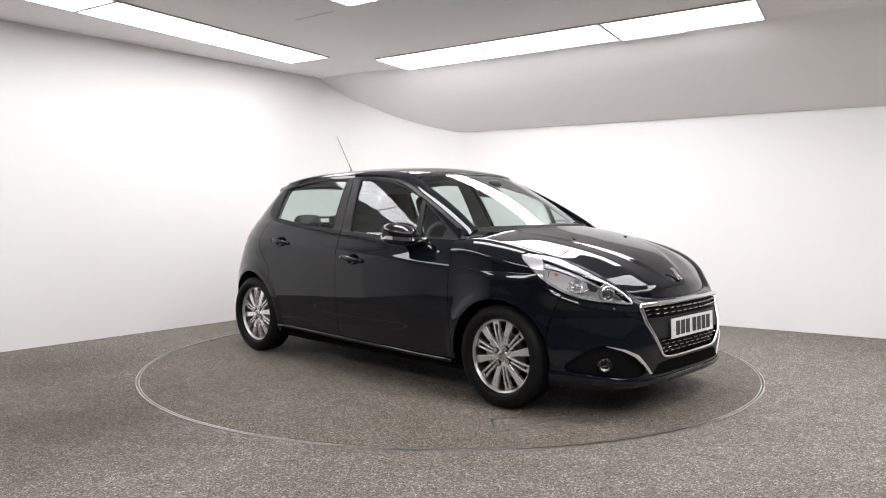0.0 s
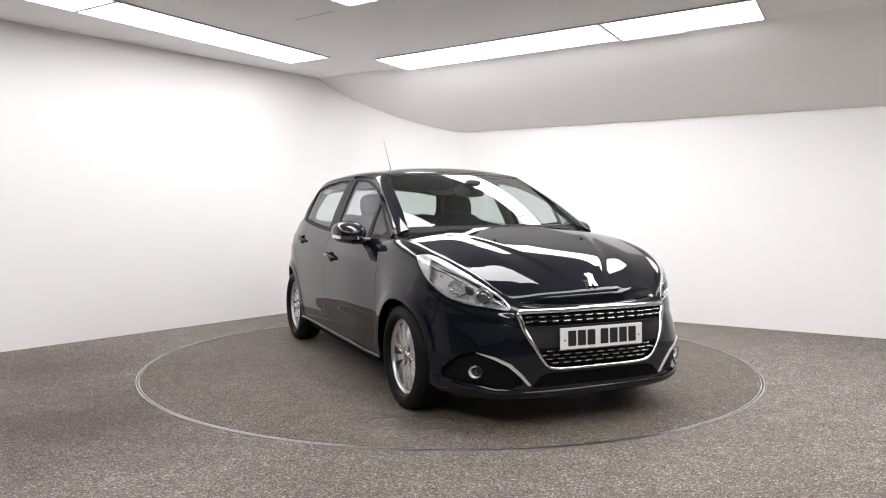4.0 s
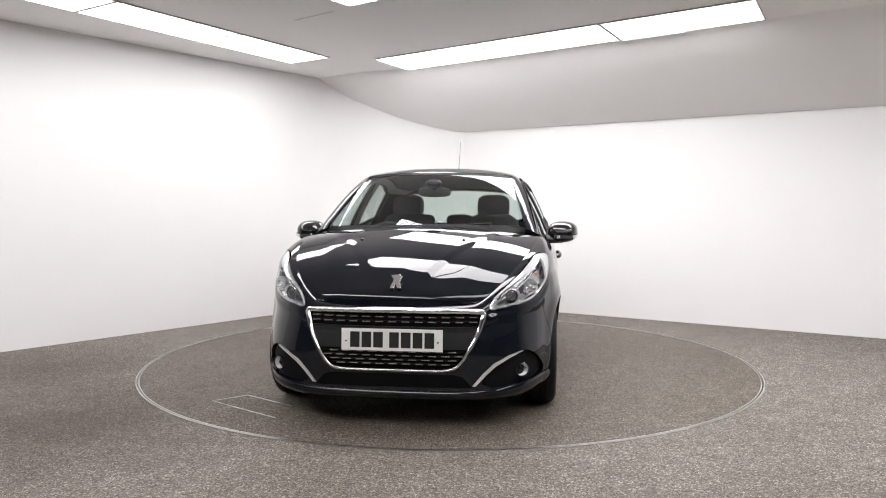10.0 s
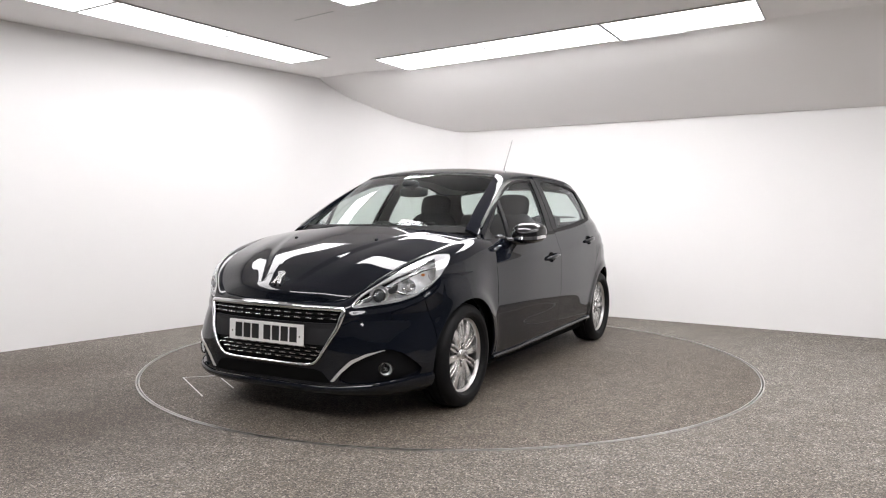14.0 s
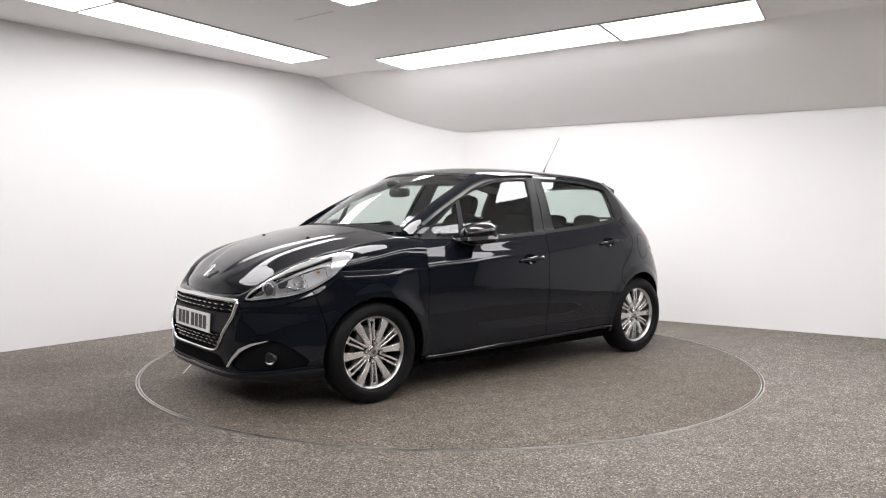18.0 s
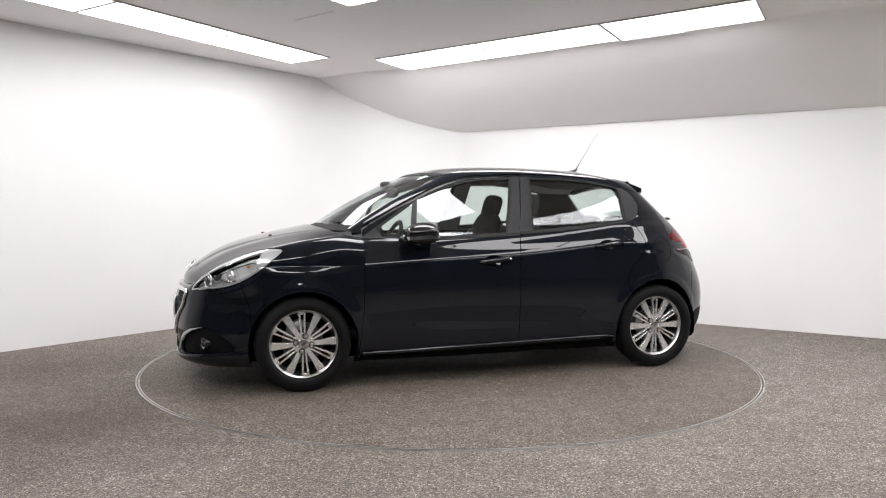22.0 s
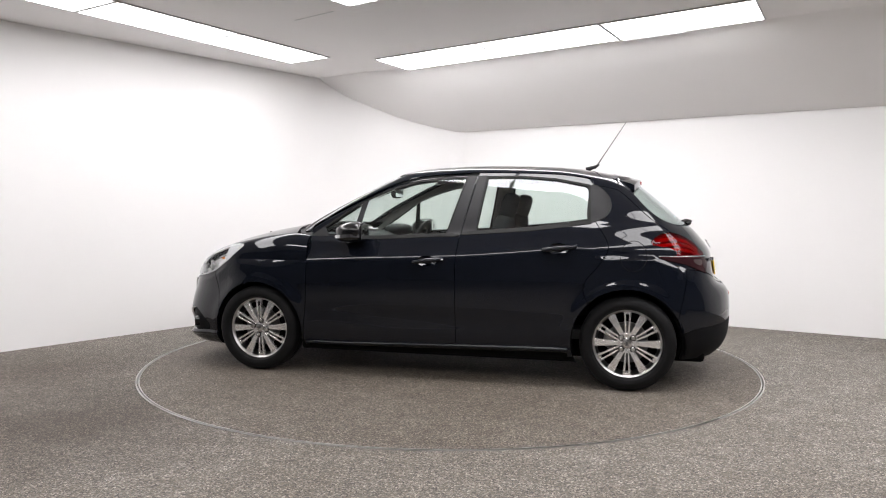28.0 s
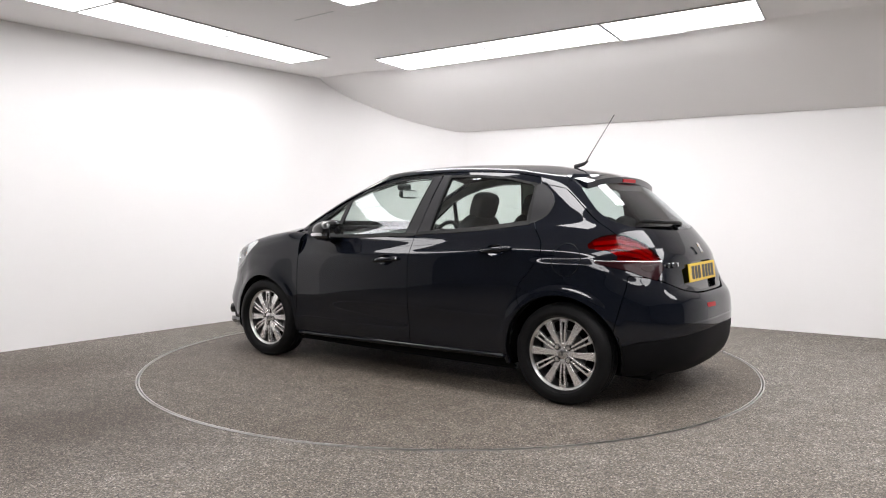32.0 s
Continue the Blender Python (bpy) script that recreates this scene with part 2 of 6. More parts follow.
# ---------------------------------------------------------------- the room
def wall_slab(name, a, b, low, high, thick, mat, label):
    """A wall from plan point a to b, its seen face on the line and its thickness outside (to the left of a to b)."""
    ax, bx = Vector((*a, 0)), Vector((*b, 0))
    way = (bx - ax).normalized()
    out = Vector((-way.y, way.x, 0)) * thick
    pts = [(ax.x, ax.y), (bx.x, bx.y), (bx.x + out.x, bx.y + out.y), (ax.x + out.x, ax.y + out.y)]
    bm = prism(pts, low, high)
    bmesh.ops.recalc_face_normals(bm, faces=bm.faces)
    return tagged(part(name, bm, mat), label, "wall", kind="structure")


CORNER_A = (-1.447, 2.890)                       # white side wall meets the short back wall
CORNER_B = (0.128, 3.257)                        # short back wall meets the low wall
LEFT_WAY, RIGHT_WAY = Vector((-0.612, -0.791)), Vector((0.848, -0.530))
LEFT_END = (CORNER_A[0] + LEFT_WAY.x * 4.35, CORNER_A[1] + LEFT_WAY.y * 4.35)
RIGHT_END = (CORNER_B[0] + RIGHT_WAY.x * 5.3, CORNER_B[1] + RIGHT_WAY.y * 5.3)
DARK_LEFT, DARK_RIGHT = (-7.0, -3.2), (7.6, -2.6)
BACK_LEFT, BACK_RIGHT = (-5.5, -8.6), (5.5, -8.6)
COVE_A, COVE_B = 0.75, 0.22                      # radii of the two rounded wall corners


def cove(name, corner, way_in, way_out, radius, label):
    """A rounded corner between two walls: returns the plan points where it takes over from them."""
    c, a, b = Vector(corner), -Vector(way_in).normalized(), Vector(way_out).normalized()
    half = a.angle(b) / 2
    reach = radius / math.tan(half)
    p, q = c + a * reach, c + b * reach
    mid = c + (a + b).normalized() * (radius / math.sin(half))
    a0, a1 = math.atan2(p.y - mid.y, p.x - mid.x), math.atan2(q.y - mid.y, q.x - mid.x)
    turn = (a1 - a0 + math.pi) % (2 * math.pi) - math.pi
    inner = [(mid.x + radius * math.cos(a0 + turn * k / 24), mid.y + radius * math.sin(a0 + turn * k / 24)) for k in range(25)]
    thick = radius + 0.12
    outer = [(mid.x + thick * math.cos(a0 + turn * k / 24), mid.y + thick * math.sin(a0 + turn * k / 24)) for k in range(25)]
    bm = prism(inner + outer[::-1], -0.06, CEIL + 0.02)
    bmesh.ops.recalc_face_normals(bm, faces=bm.faces)
    tagged(part(name, soft(bm, 30), WALL_M), label, "wall", kind="structure")
    return tuple(p), tuple(q)


def room():
    back_way = (CORNER_B[0] - CORNER_A[0], CORNER_B[1] - CORNER_A[1])
    a_in, a_out = cove("wall_corner_west", CORNER_A, -LEFT_WAY, back_way, COVE_A, "white painted wall corner rounded into a cove")
    b_in, b_out = cove("wall_corner_east", CORNER_B, back_way, RIGHT_WAY, COVE_B, "white painted wall corner, slightly rounded")
    wall_slab("wall_left", LEFT_END, a_in, -0.06, CEIL + 0.02, 0.12, WALL_M, "plain white painted studio wall beside the turntable")
    wall_slab("wall_back", a_out, b_in, -0.06, CEIL + 0.02, 0.12, WALL_M, "short plain white painted wall across the corner")
    wall_slab("wall_right", b_out, RIGHT_END, -0.06, CEIL + 0.02, 0.12, WALL_M, "low plain white painted studio wall under a soffit")
    # Unseen side walls, greyed from the white ones to set bounce and reflections.
    wall_slab("wall_west", DARK_LEFT, LEFT_END, -0.06, CEIL + 0.02, 0.12, BOUNCE_WALL_M, "unseen pale grey wall added to bounce light into the corner")
    wall_slab("wall_east", RIGHT_END, DARK_RIGHT, -0.06, CEIL + 0.02, 0.12, BOUNCE_WALL_M, "unseen pale grey wall added to bounce light into the corner")
    # Unseen walls close the room; their dark tone keeps body reflections dark.
    wall_slab("wall_behind_west", BACK_LEFT, DARK_LEFT, -0.06, CEIL + 0.02, 0.12, UNSEEN_DARK_WALL_M, "unseen dark grey wall added behind the viewing side for dark reflections")
    wall_slab("wall_behind_east", DARK_RIGHT, BACK_RIGHT, -0.06, CEIL + 0.02, 0.12, UNSEEN_DARK_WALL_M, "unseen dark grey wall added behind the viewing side for dark reflections")
    wall_slab("wall_south", BACK_RIGHT, BACK_LEFT, -0.06, CEIL + 0.02, 0.12, UNSEEN_DARK_WALL_M, "unseen dark grey wall added behind the viewing side for dark reflections")
    outline = [LEFT_END, CORNER_A, CORNER_B, RIGHT_END, DARK_RIGHT, BACK_RIGHT, BACK_LEFT, DARK_LEFT]
    # ceiling
    bm = prism([(x * 1.03, y * 1.03) for x, y in outline[::-1]], CEIL, CEIL + 0.1)
    bmesh.ops.recalc_face_normals(bm, faces=bm.faces)
    tagged(part("ceiling", bm, CEIL_M), "flat off-white painted ceiling with recessed light panels", "ceiling", kind="structure")
    # soffit that falls to the low wall: straight off the ceiling at the back wall, rounded over further along
    crisp = spline([(-0.02, 2.055), (0.015, 2.060), (0.171, 2.088), (0.363, 2.146), (0.553, 2.220), (0.74, 2.314), (0.925, 2.415), (1.061, 2.505), (1.143, 2.558), (1.235, CEIL + 0.004)])
    eased_over = spline([(-0.02, 2.055), (0.015, 2.060), (0.222, 2.130), (0.444, 2.232), (0.667, 2.345), (0.889, 2.460), (1.055, 2.546), (1.165, 2.598), (1.235, CEIL + 0.002)])
    normal = Vector((-0.530, -0.848))
    bm = bmesh.new()
    rows = []
    for k in np.linspace(-1.9, 5.3, 49):
        base = Vector(CORNER_B) + RIGHT_WAY * float(k)
        w = float(np.clip((k + 0.45) / 0.8, 0, 1))
        w = w * w * (3 - 2 * w)
        reach = 1.0 + w * (-0.10 + 0.055 * max(float(k), 0.0))
        row = []
        for d in np.linspace(-0.02, 1.235, 40):
            z = float(crisp(d) * (1 - w) + eased_over(d) * w)
            far = float(d) * (1 + (reach - 1) * float(np.clip(d / 0.9, 0, 1)) ** 2)
            row.append(bm.verts.new((base.x + normal.x * far, base.y + normal.y * far, z)))
        rows.append(row)
    for r0, r1 in zip(rows, rows[1:]):
        for i in range(len(r0) - 1):
            bm.faces.new((r0[i], r1[i], r1[i + 1], r0[i + 1])).smooth = True
    top = [[bm.verts.new((v.co.x, v.co.y, CEIL + 0.015)) for v in (r[0], r[-1])] for r in (rows[0], rows[-1])]
    bm.faces.new((rows[0][0], rows[-1][0], top[1][0], top[0][0]))
    bmesh.ops.recalc_face_normals(bm, faces=bm.faces)
    tagged(part("soffit", bm, CEIL_M), "off-white sloping soffit falling from the ceiling to the low wall", "soffit", kind="structure")
    # hairline joints in the ceiling boards
    a, b = Vector((-1.216, 0.233)), Vector((-0.873, -0.035))
    side = (b - a).normalized().orthogonal() * 0.002
    bm = prism([(a + side)[:], (a - side)[:], (b - side)[:], (b + side)[:]], CEIL - 0.003, CEIL + 0.01)
    bmesh.ops.recalc_face_normals(bm, faces=bm.faces)
    tagged(part("ceiling_joint", bm, FRAME_M), "fine grey joint between ceiling boards", "joint", kind="structure")
    # floor with a round opening for the turntable
    n = 192
    bm = bmesh.new()
    inner, outer = [], []
    for k in range(n):
        a = 2 * math.pi * k / n
        inner.append(bm.verts.new(((TABLE_R + 0.022) * math.cos(a), (TABLE_R + 0.022) * math.sin(a), 0)))
        outer.append(bm.verts.new((13 * math.cos(a), 13 * math.sin(a), 0)))
    deep = [bm.verts.new((v.co.x, v.co.y, -0.05)) for v in inner]
    for k in range(n):
        j = (k + 1) % n
        bm.faces.new((inner[k], outer[k], outer[j], inner[j]))
        bm.faces.new((inner[k], inner[j], deep[j], deep[k]))
    tagged(part("floor", bm, FLOOR_M), "grey-brown resin-bound gravel floor, worn and stained, browner and darker in two patches", "floor", kind="structure")
    bm = prism([(3 * math.cos(a * math.pi / 24), 3 * math.sin(a * math.pi / 24)) for a in range(48)], -0.12, -0.06)
    tagged(part("pit_floor", bm, PIT_M), "dark concrete pit under the turntable", "pit", kind="structure")
    # steel lip round the opening
    ring = lathe([(-0.04, TABLE_R + 0.0125), (0.0025, TABLE_R + 0.0125), (0.0025, TABLE_R + 0.021), (-0.04, TABLE_R + 0.021)], 192, "z", closed=True)
    tagged(part("floor_edge_trim", ring, ALU_M), "thin metal edging round the floor opening", "trim", kind="structure")


def light_panel(corner, along, across, length, width, glow=None):
    """A lit ceiling panel: a thin frame and a glowing diffuser just below the ceiling."""
    a, c = Vector(along).normalized(), Vector(across).normalized()
    thing = new("ceiling_light")
    mid = Vector(corner) + a * (length / 2) + c * (width / 2)
    thing.location = (mid.x, mid.y, CEIL)

    def quad(inset):
        x, y = a * (length / 2 - inset), c * (width / 2 - inset)
        return [tuple(p) for p in (-x - y, x - y, x + y, -x + y)]

    def slab(points, low, high, bm=None):
        bm = prism(points, low, high, bm)
        bmesh.ops.recalc_face_normals(bm, faces=bm.faces)
        return bm

    part("diffuser", slab(quad(0.012), -0.008, -0.002), glow or DIFFUSER_M, thing, "glowing white diffuser")
    rim, hole = quad(0.0), quad(0.012)
    bm = bmesh.new()
    for k in range(4):
        slab([rim[k], rim[(k + 1) % 4], hole[(k + 1) % 4], hole[k]], -0.012, 0.0, bm)
    part("frame", bm, FRAME_M, thing, "thin pale frame")
    return tagged(thing, "flat rectangular lit ceiling panel with a thin frame", "light panel", "ceiling light panels")


def lights():
    left, right = Vector((-0.519, -0.855)), Vector((0.807, -0.590))
    inl, inr = Vector((0.842, -0.539)), Vector((-0.475, -0.880))
    a = Vector((-1.614, 1.931))
    for k in range(4):
        light_panel(a + left * (1.157 * k), left, inl, 1.152, 0.53, WALL_SIDE_DIFFUSER_M)
    b = Vector((-0.444, 2.294))
    for k in range(3):
        light_panel(b + right * (1.195 * k), right, inr, 1.188, 0.635)
    # the third panel's trim hangs a little loose
    p, q = b + right * 2.40, b + right * 2.95
    side = inr * 0.006
    trim = prism([tuple(p), tuple(q), tuple(q + side), tuple(p + side)], CEIL - 0.020, CEIL - 0.012)
    bmesh.ops.recalc_face_normals(trim, faces=trim.faces)
    tagged(part("lamp_trim", trim, FRAME_M), "thin loose trim strip along a light panel", "trim", kind="structure")
    left, right = Vector((-0.517, -0.856)), Vector((0.811, -0.585))
    inl, inr = Vector((0.856, -0.517)), Vector((-0.585, -0.811))
    c = Vector((-0.728, -0.200))
    for k in range(2):
        light_panel(c + right * (1.18 * k), right, inr, 1.172, 0.60)
    d = Vector((2.62, -0.62))
    for k in range(4):
        light_panel(d + left * (1.18 * k), left, inl, 1.172, 0.60, UNSEEN_DIFFUSER_M)
    # Row out of view; its last panel is added for light on the floor.
    e = Vector((-3.45, -2.70))
    for k in range(4):
        light_panel(e + right * (1.18 * k), right, inr, 1.172, 0.60)
    # Unseen pair added to brighten the soffit and ceiling at the right.
    h = Vector((3.50, -0.60))
    for k in range(2):
        light_panel(h + right * (1.18 * k), right, inr, 1.172, 0.60, UNSEEN_DIFFUSER_M)
    # Unseen row added to brighten the right wall.
    g = Vector((4.05, -1.80))
    for k in range(3):
        light_panel(g + left * (1.18 * k), left, inl, 1.172, 0.60, UNSEEN_DIFFUSER_M)


room()
lights()


def turntable():
    thing = new("turntable")
    n = 192
    bm = lathe([(-0.05, TABLE_R - 0.004), (-0.001, TABLE_R - 0.004), (0.0, TABLE_R - 0.006)], n, "z")
    part("disc", bm, TABLE_M, thing, "gravel-faced round platform")
    bm = lathe([(-0.05, TABLE_R - 0.0035), (0.002, TABLE_R - 0.0035), (0.002, TABLE_R + 0.004), (-0.05, TABLE_R + 0.004)], n, "z", closed=True)
    part("edge_ring", bm, ALU_M, thing, "thin worn metal edge ring")
    corners = [Vector(c) for c in ((1.79, -0.738, 0), (1.489, -1.239, 0), (1.328, -1.08, 0), (1.541, -0.729, 0))]
    for p, q in zip(corners, corners[1:]):
        way = (q - p).normalized()
        side = Vector((-way.y, way.x, 0)) * 0.004
        bm = prism([(p.x + side.x, p.y + side.y), (p.x - side.x, p.y - side.y), (q.x - side.x, q.y - side.y), (q.x + side.x, q.y + side.y)][::-1], -0.004, 0.0025)
        bmesh.ops.recalc_face_normals(bm, faces=bm.faces)
        part("hatch_strip", bm, ALU_M, thing, "thin metal strip edging a floor hatch")
    return tagged(thing, "round gravel-faced car turntable flush with the floor", "turntable")


table = turntable()

# ---------------------------------------------------------------- the car: its surfaces
belt = spline([(1.0, 0.915), (0.87, 0.922), (0.4, 0.940), (-0.187, 0.965), (-0.617, 1.000), (-1.0, 1.040), (-1.4, 1.06)], 0.05)
low_side = spline([(0.14, 0.765), (0.20, 0.805), (0.25, 0.830), (0.35, 0.851), (0.43, 0.858), (0.52, 0.867), (0.62, 0.868), (0.9, 0.868)], 0.014)
high_side = spline([(-0.60, 0.868), (-0.36, 0.868), (-0.20, 0.8665), (-0.14, 0.863), (-0.115, 0.8575), (-0.095, 0.847), (-0.07, 0.836), (0.0, 0.808), (0.03, 0.785), (0.12, 0.746), (0.22, 0.698), (0.32, 0.644), (0.42, 0.584), (0.6, 0.46)], 0.009)
narrow = spline([(1.3, 0.044), (1.0, 0.042), (0.88, 0.040), (0.7, 0.026), (0.45, 0.006), (0.2, 0.0), (-0.5, 0.0), (-0.9, 0.006), (-1.5, 0.008)], 0.08)
cant = spline([(0.95, 1.005), (0.89, 1.045), (0.7, 1.155), (0.5, 1.255), (0.28, 1.350), (0.1, 1.392), (-0.29, 1.412), (-0.8, 1.396), (-1.1, 1.350), (-1.4, 1.28)], 0.03)
roof_mid = spline([(0.5, 1.355), (0.375, 1.405), (0.1, 1.450), (-0.29, 1.462), (-0.8, 1.447), (-1.1, 1.403), (-1.36, 1.343), (-1.5, 1.30)], 0.05)
nose = spline([(0.14, 1.93), (0.19, 2.012), (0.23, 2.030), (0.30, 2.030), (0.42, 2.045), (0.50, 2.040), (0.56, 2.028), (0.62, 2.000), (0.8, 1.9)], 0.015)
tail = spline([(0.14, -1.78), (0.20, -1.86), (0.25, -1.905), (0.34, -1.935), (0.45, -1.942), (0.55, -1.938), (0.61, -1.926), (0.645, -1.898), (0.672, -1.856), (0.70, -1.838), (0.75, -1.832), (0.85, -1.815), (0.95, -1.750), (1.03, -1.676), (1.05, -1.650), (1.2, -1.480), (1.33, -1.325), (1.42, -1.225)], 0.012)
tail_smooth = spline([(0.14, -1.78), (0.20, -1.86), (0.25, -1.905), (0.34, -1.932), (0.45, -1.938), (0.55, -1.930), (0.65, -1.905), (0.75, -1.870), (0.85, -1.820), (0.95, -1.748), (1.03, -1.670), (1.05, -1.650), (1.2, -1.480), (1.33, -1.325), (1.42, -1.225)], 0.02)
tail_square = spline([(0.1, 3.1), (0.62, 3.0), (0.78, 2.75), (0.95, 2.75), (1.1, 2.9), (1.4, 2.8)], 0.05)


REAR_X, FRONT_X = -0.9, 0.88


def eased(k):
    k = np.clip(k, 0, 1)
    return k * k * (3 - 2 * k)


def flare(x, z):
    """The lips of the wheel arches stand out a little."""
    out = 0.0
    for cx, cz, r, h, w in ((1.269, 0.292, 0.338, 0.017, 0.017), (-1.265, 0.300, 0.345, 0.011, 0.010)):
        d = np.hypot(x - cx, z - cz) - r
        out = out + h / (1 + np.exp(np.clip((d - 0.045) / w, -40, 40))) * np.clip((0.80 - z) / 0.1, 0, 1)
    return out + haunch(x, z)


def ledge(z, edge, height, width, fade):
    """A ledge in a side: it steps out below the edge and dies away further down."""
    d = edge - z
    return height / (1 + np.exp(np.clip(-d / width, -40, 40))) * np.exp(-np.clip(d, 0, 9) / fade)


def shelf(z, edge, height, width, fade):
    """A straight shelf that faces up: it runs out over the width below the edge, then dies away further down."""
    d, k = edge - z, 0.0035
    rise = k * (np.logaddexp(0, d / k) - np.logaddexp(0, (d - width) / k)) / width
    return height * rise * np.exp(-np.clip(d - width, 0, 9) / fade)


def haunch(x, z):
    """The swelling over the rear wheel, under the tail lamp."""
    along = np.clip((-1.02 - x) / 0.16, 0, 1) * np.clip((x + 1.70) / 0.10, 0, 1)
    return along * shelf(z, 0.858 - 0.42 * np.clip(-1.42 - x, 0, 1), 0.010, 0.032, 0.12)


wing_crease = spline([(0.88, 0.914), (1.02, 0.910), (1.25, 0.868), (1.395, 0.840), (1.58, 0.805)], 0.03)
lamp_ledge = spline([(-1.60, 0.606), (-1.468, 0.612), (-1.33, 0.622), (-1.17, 0.634), (-1.05, 0.649), (-0.945, 0.670), (-0.84, 0.704), (-0.66, 0.80)], 0.02)


def y_plain(x, z):
    """Half the car's width without the arches; behind REAR_X it rounds in to the tail."""
    xs = np.maximum(x, REAR_X)
    y = np.where(z < 0.62, low_side(z), high_side(z - belt(xs)))
    k = np.clip((z - 0.65) / 0.35, 0, 1)
    y = y - narrow(xs) * (0.55 + 0.45 * k * k * (3 - 2 * k))
    n = tail_square(z)
    far = np.clip((REAR_X - x) / (REAR_X - tail_smooth(z)), 0, 0.985)
    scoop = 0.008 * np.exp(-(((z - 0.40 - 0.05 * x) / 0.080) ** 2)) * eased((0.80 - x) / 0.60) * eased((x + 0.90) / 0.60)
    return y * (1 - far**n) ** (1 / n) - scoop


def y_side(x, z):
    """Half the car's width."""
    return y_plain(x, z) + flare(x, z)


def tabled(f):
    """A function of height, read from a fine table."""
    zs = np.linspace(0.0, 1.7, 1701)
    ys = f(zs)
    return lambda z: np.interp(z, zs, ys)


front_y = tabled(lambda z: y_plain(FRONT_X, z))
front_slope = tabled(lambda z: (y_plain(FRONT_X - 0.03, z) - y_plain(FRONT_X, z)) / 0.03)
rear_y = tabled(lambda z: y_plain(REAR_X, z))


def roof_z(x, y):
    return roof_mid(x) - 0.056 * (np.abs(y) / 0.58) ** 2.4


def stack(*c):
    return np.stack(np.broadcast_arrays(*c), -1)


def side_surface(x, v):
    """x along the car; v 0..1 sill to cant rail, 1..1.3 over the rail to the roof's edge. The left side."""
    zc = cant(x)
    z0 = zc - 0.05
    z = 0.15 + (z0 - 0.15) * np.clip(v, 0, 1)
    low = stack(x, y_side(x, z), z)
    t = np.clip((v - 1) / 0.3, 0, 1)
    y0 = y_side(x, z0)
    slope = (y_side(x, z0 + 0.01) - y0) / 0.01
    y1, z1 = y0 + slope * 0.055, z0 + 0.055
    y2 = y1 - 0.062
    pillar = np.clip((x - 0.22) / 0.12, 0, 1)
    z2 = roof_z(x, y2) * (1 - pillar) + (z1 + 0.006) * pillar
    x2 = x + 0.012 * pillar
    hi = stack(x + (x2 - x) * t * t, (1 - t) ** 2 * y0 + 2 * t * (1 - t) * y1 + t * t * y2, (1 - t) ** 2 * z0 + 2 * t * (1 - t) * z1 + t * t * z2)
    return np.where((v > 1)[..., None], hi, low)


def oval(deg, n):
    a = np.radians(np.abs(deg))
    c, s = np.abs(np.cos(a)), np.abs(np.sin(a))
    r = (c**n + s**n) ** (-1 / n)
    return r * c, r * s * np.sign(deg)


def rear_surface(deg, z):
    """deg -90..90 round the tail (0 in the middle, 90 on the left side); z the height."""
    c, s = oval(deg, tail_square(z))
    w = np.clip((np.abs(deg) - 18) / 22, 0, 1)
    w = w * w * (3 - 2 * w)
    x = REAR_X + (tail(z) * (1 - w) + tail_smooth(z) * w - REAR_X) * c
    return stack(x, (rear_y(z) + flare(x, z) * np.abs(s)) * s, z + 0 * deg)


edge_x = spline([(0, 1.982), (20, 1.958), (30, 1.905), (40, 1.795), (50, 1.610), (60, 1.390), (70, 1.205), (80, 1.030), (90, 0.88)], 1.5)
edge_y = spline([(-10, -0.145), (0, 0.0), (20, 0.290), (30, 0.440), (40, 0.555), (50, 0.640), (60, 0.690), (70, 0.718), (80, 0.738), (90, 0.752)], 1.5)
edge_z = spline([(0, 0.648), (20, 0.651), (28, 0.660), (34, 0.706), (40, 0.768), (50, 0.858), (60, 0.918), (70, 0.955), (80, 0.972), (90, 0.958)], 1.5)


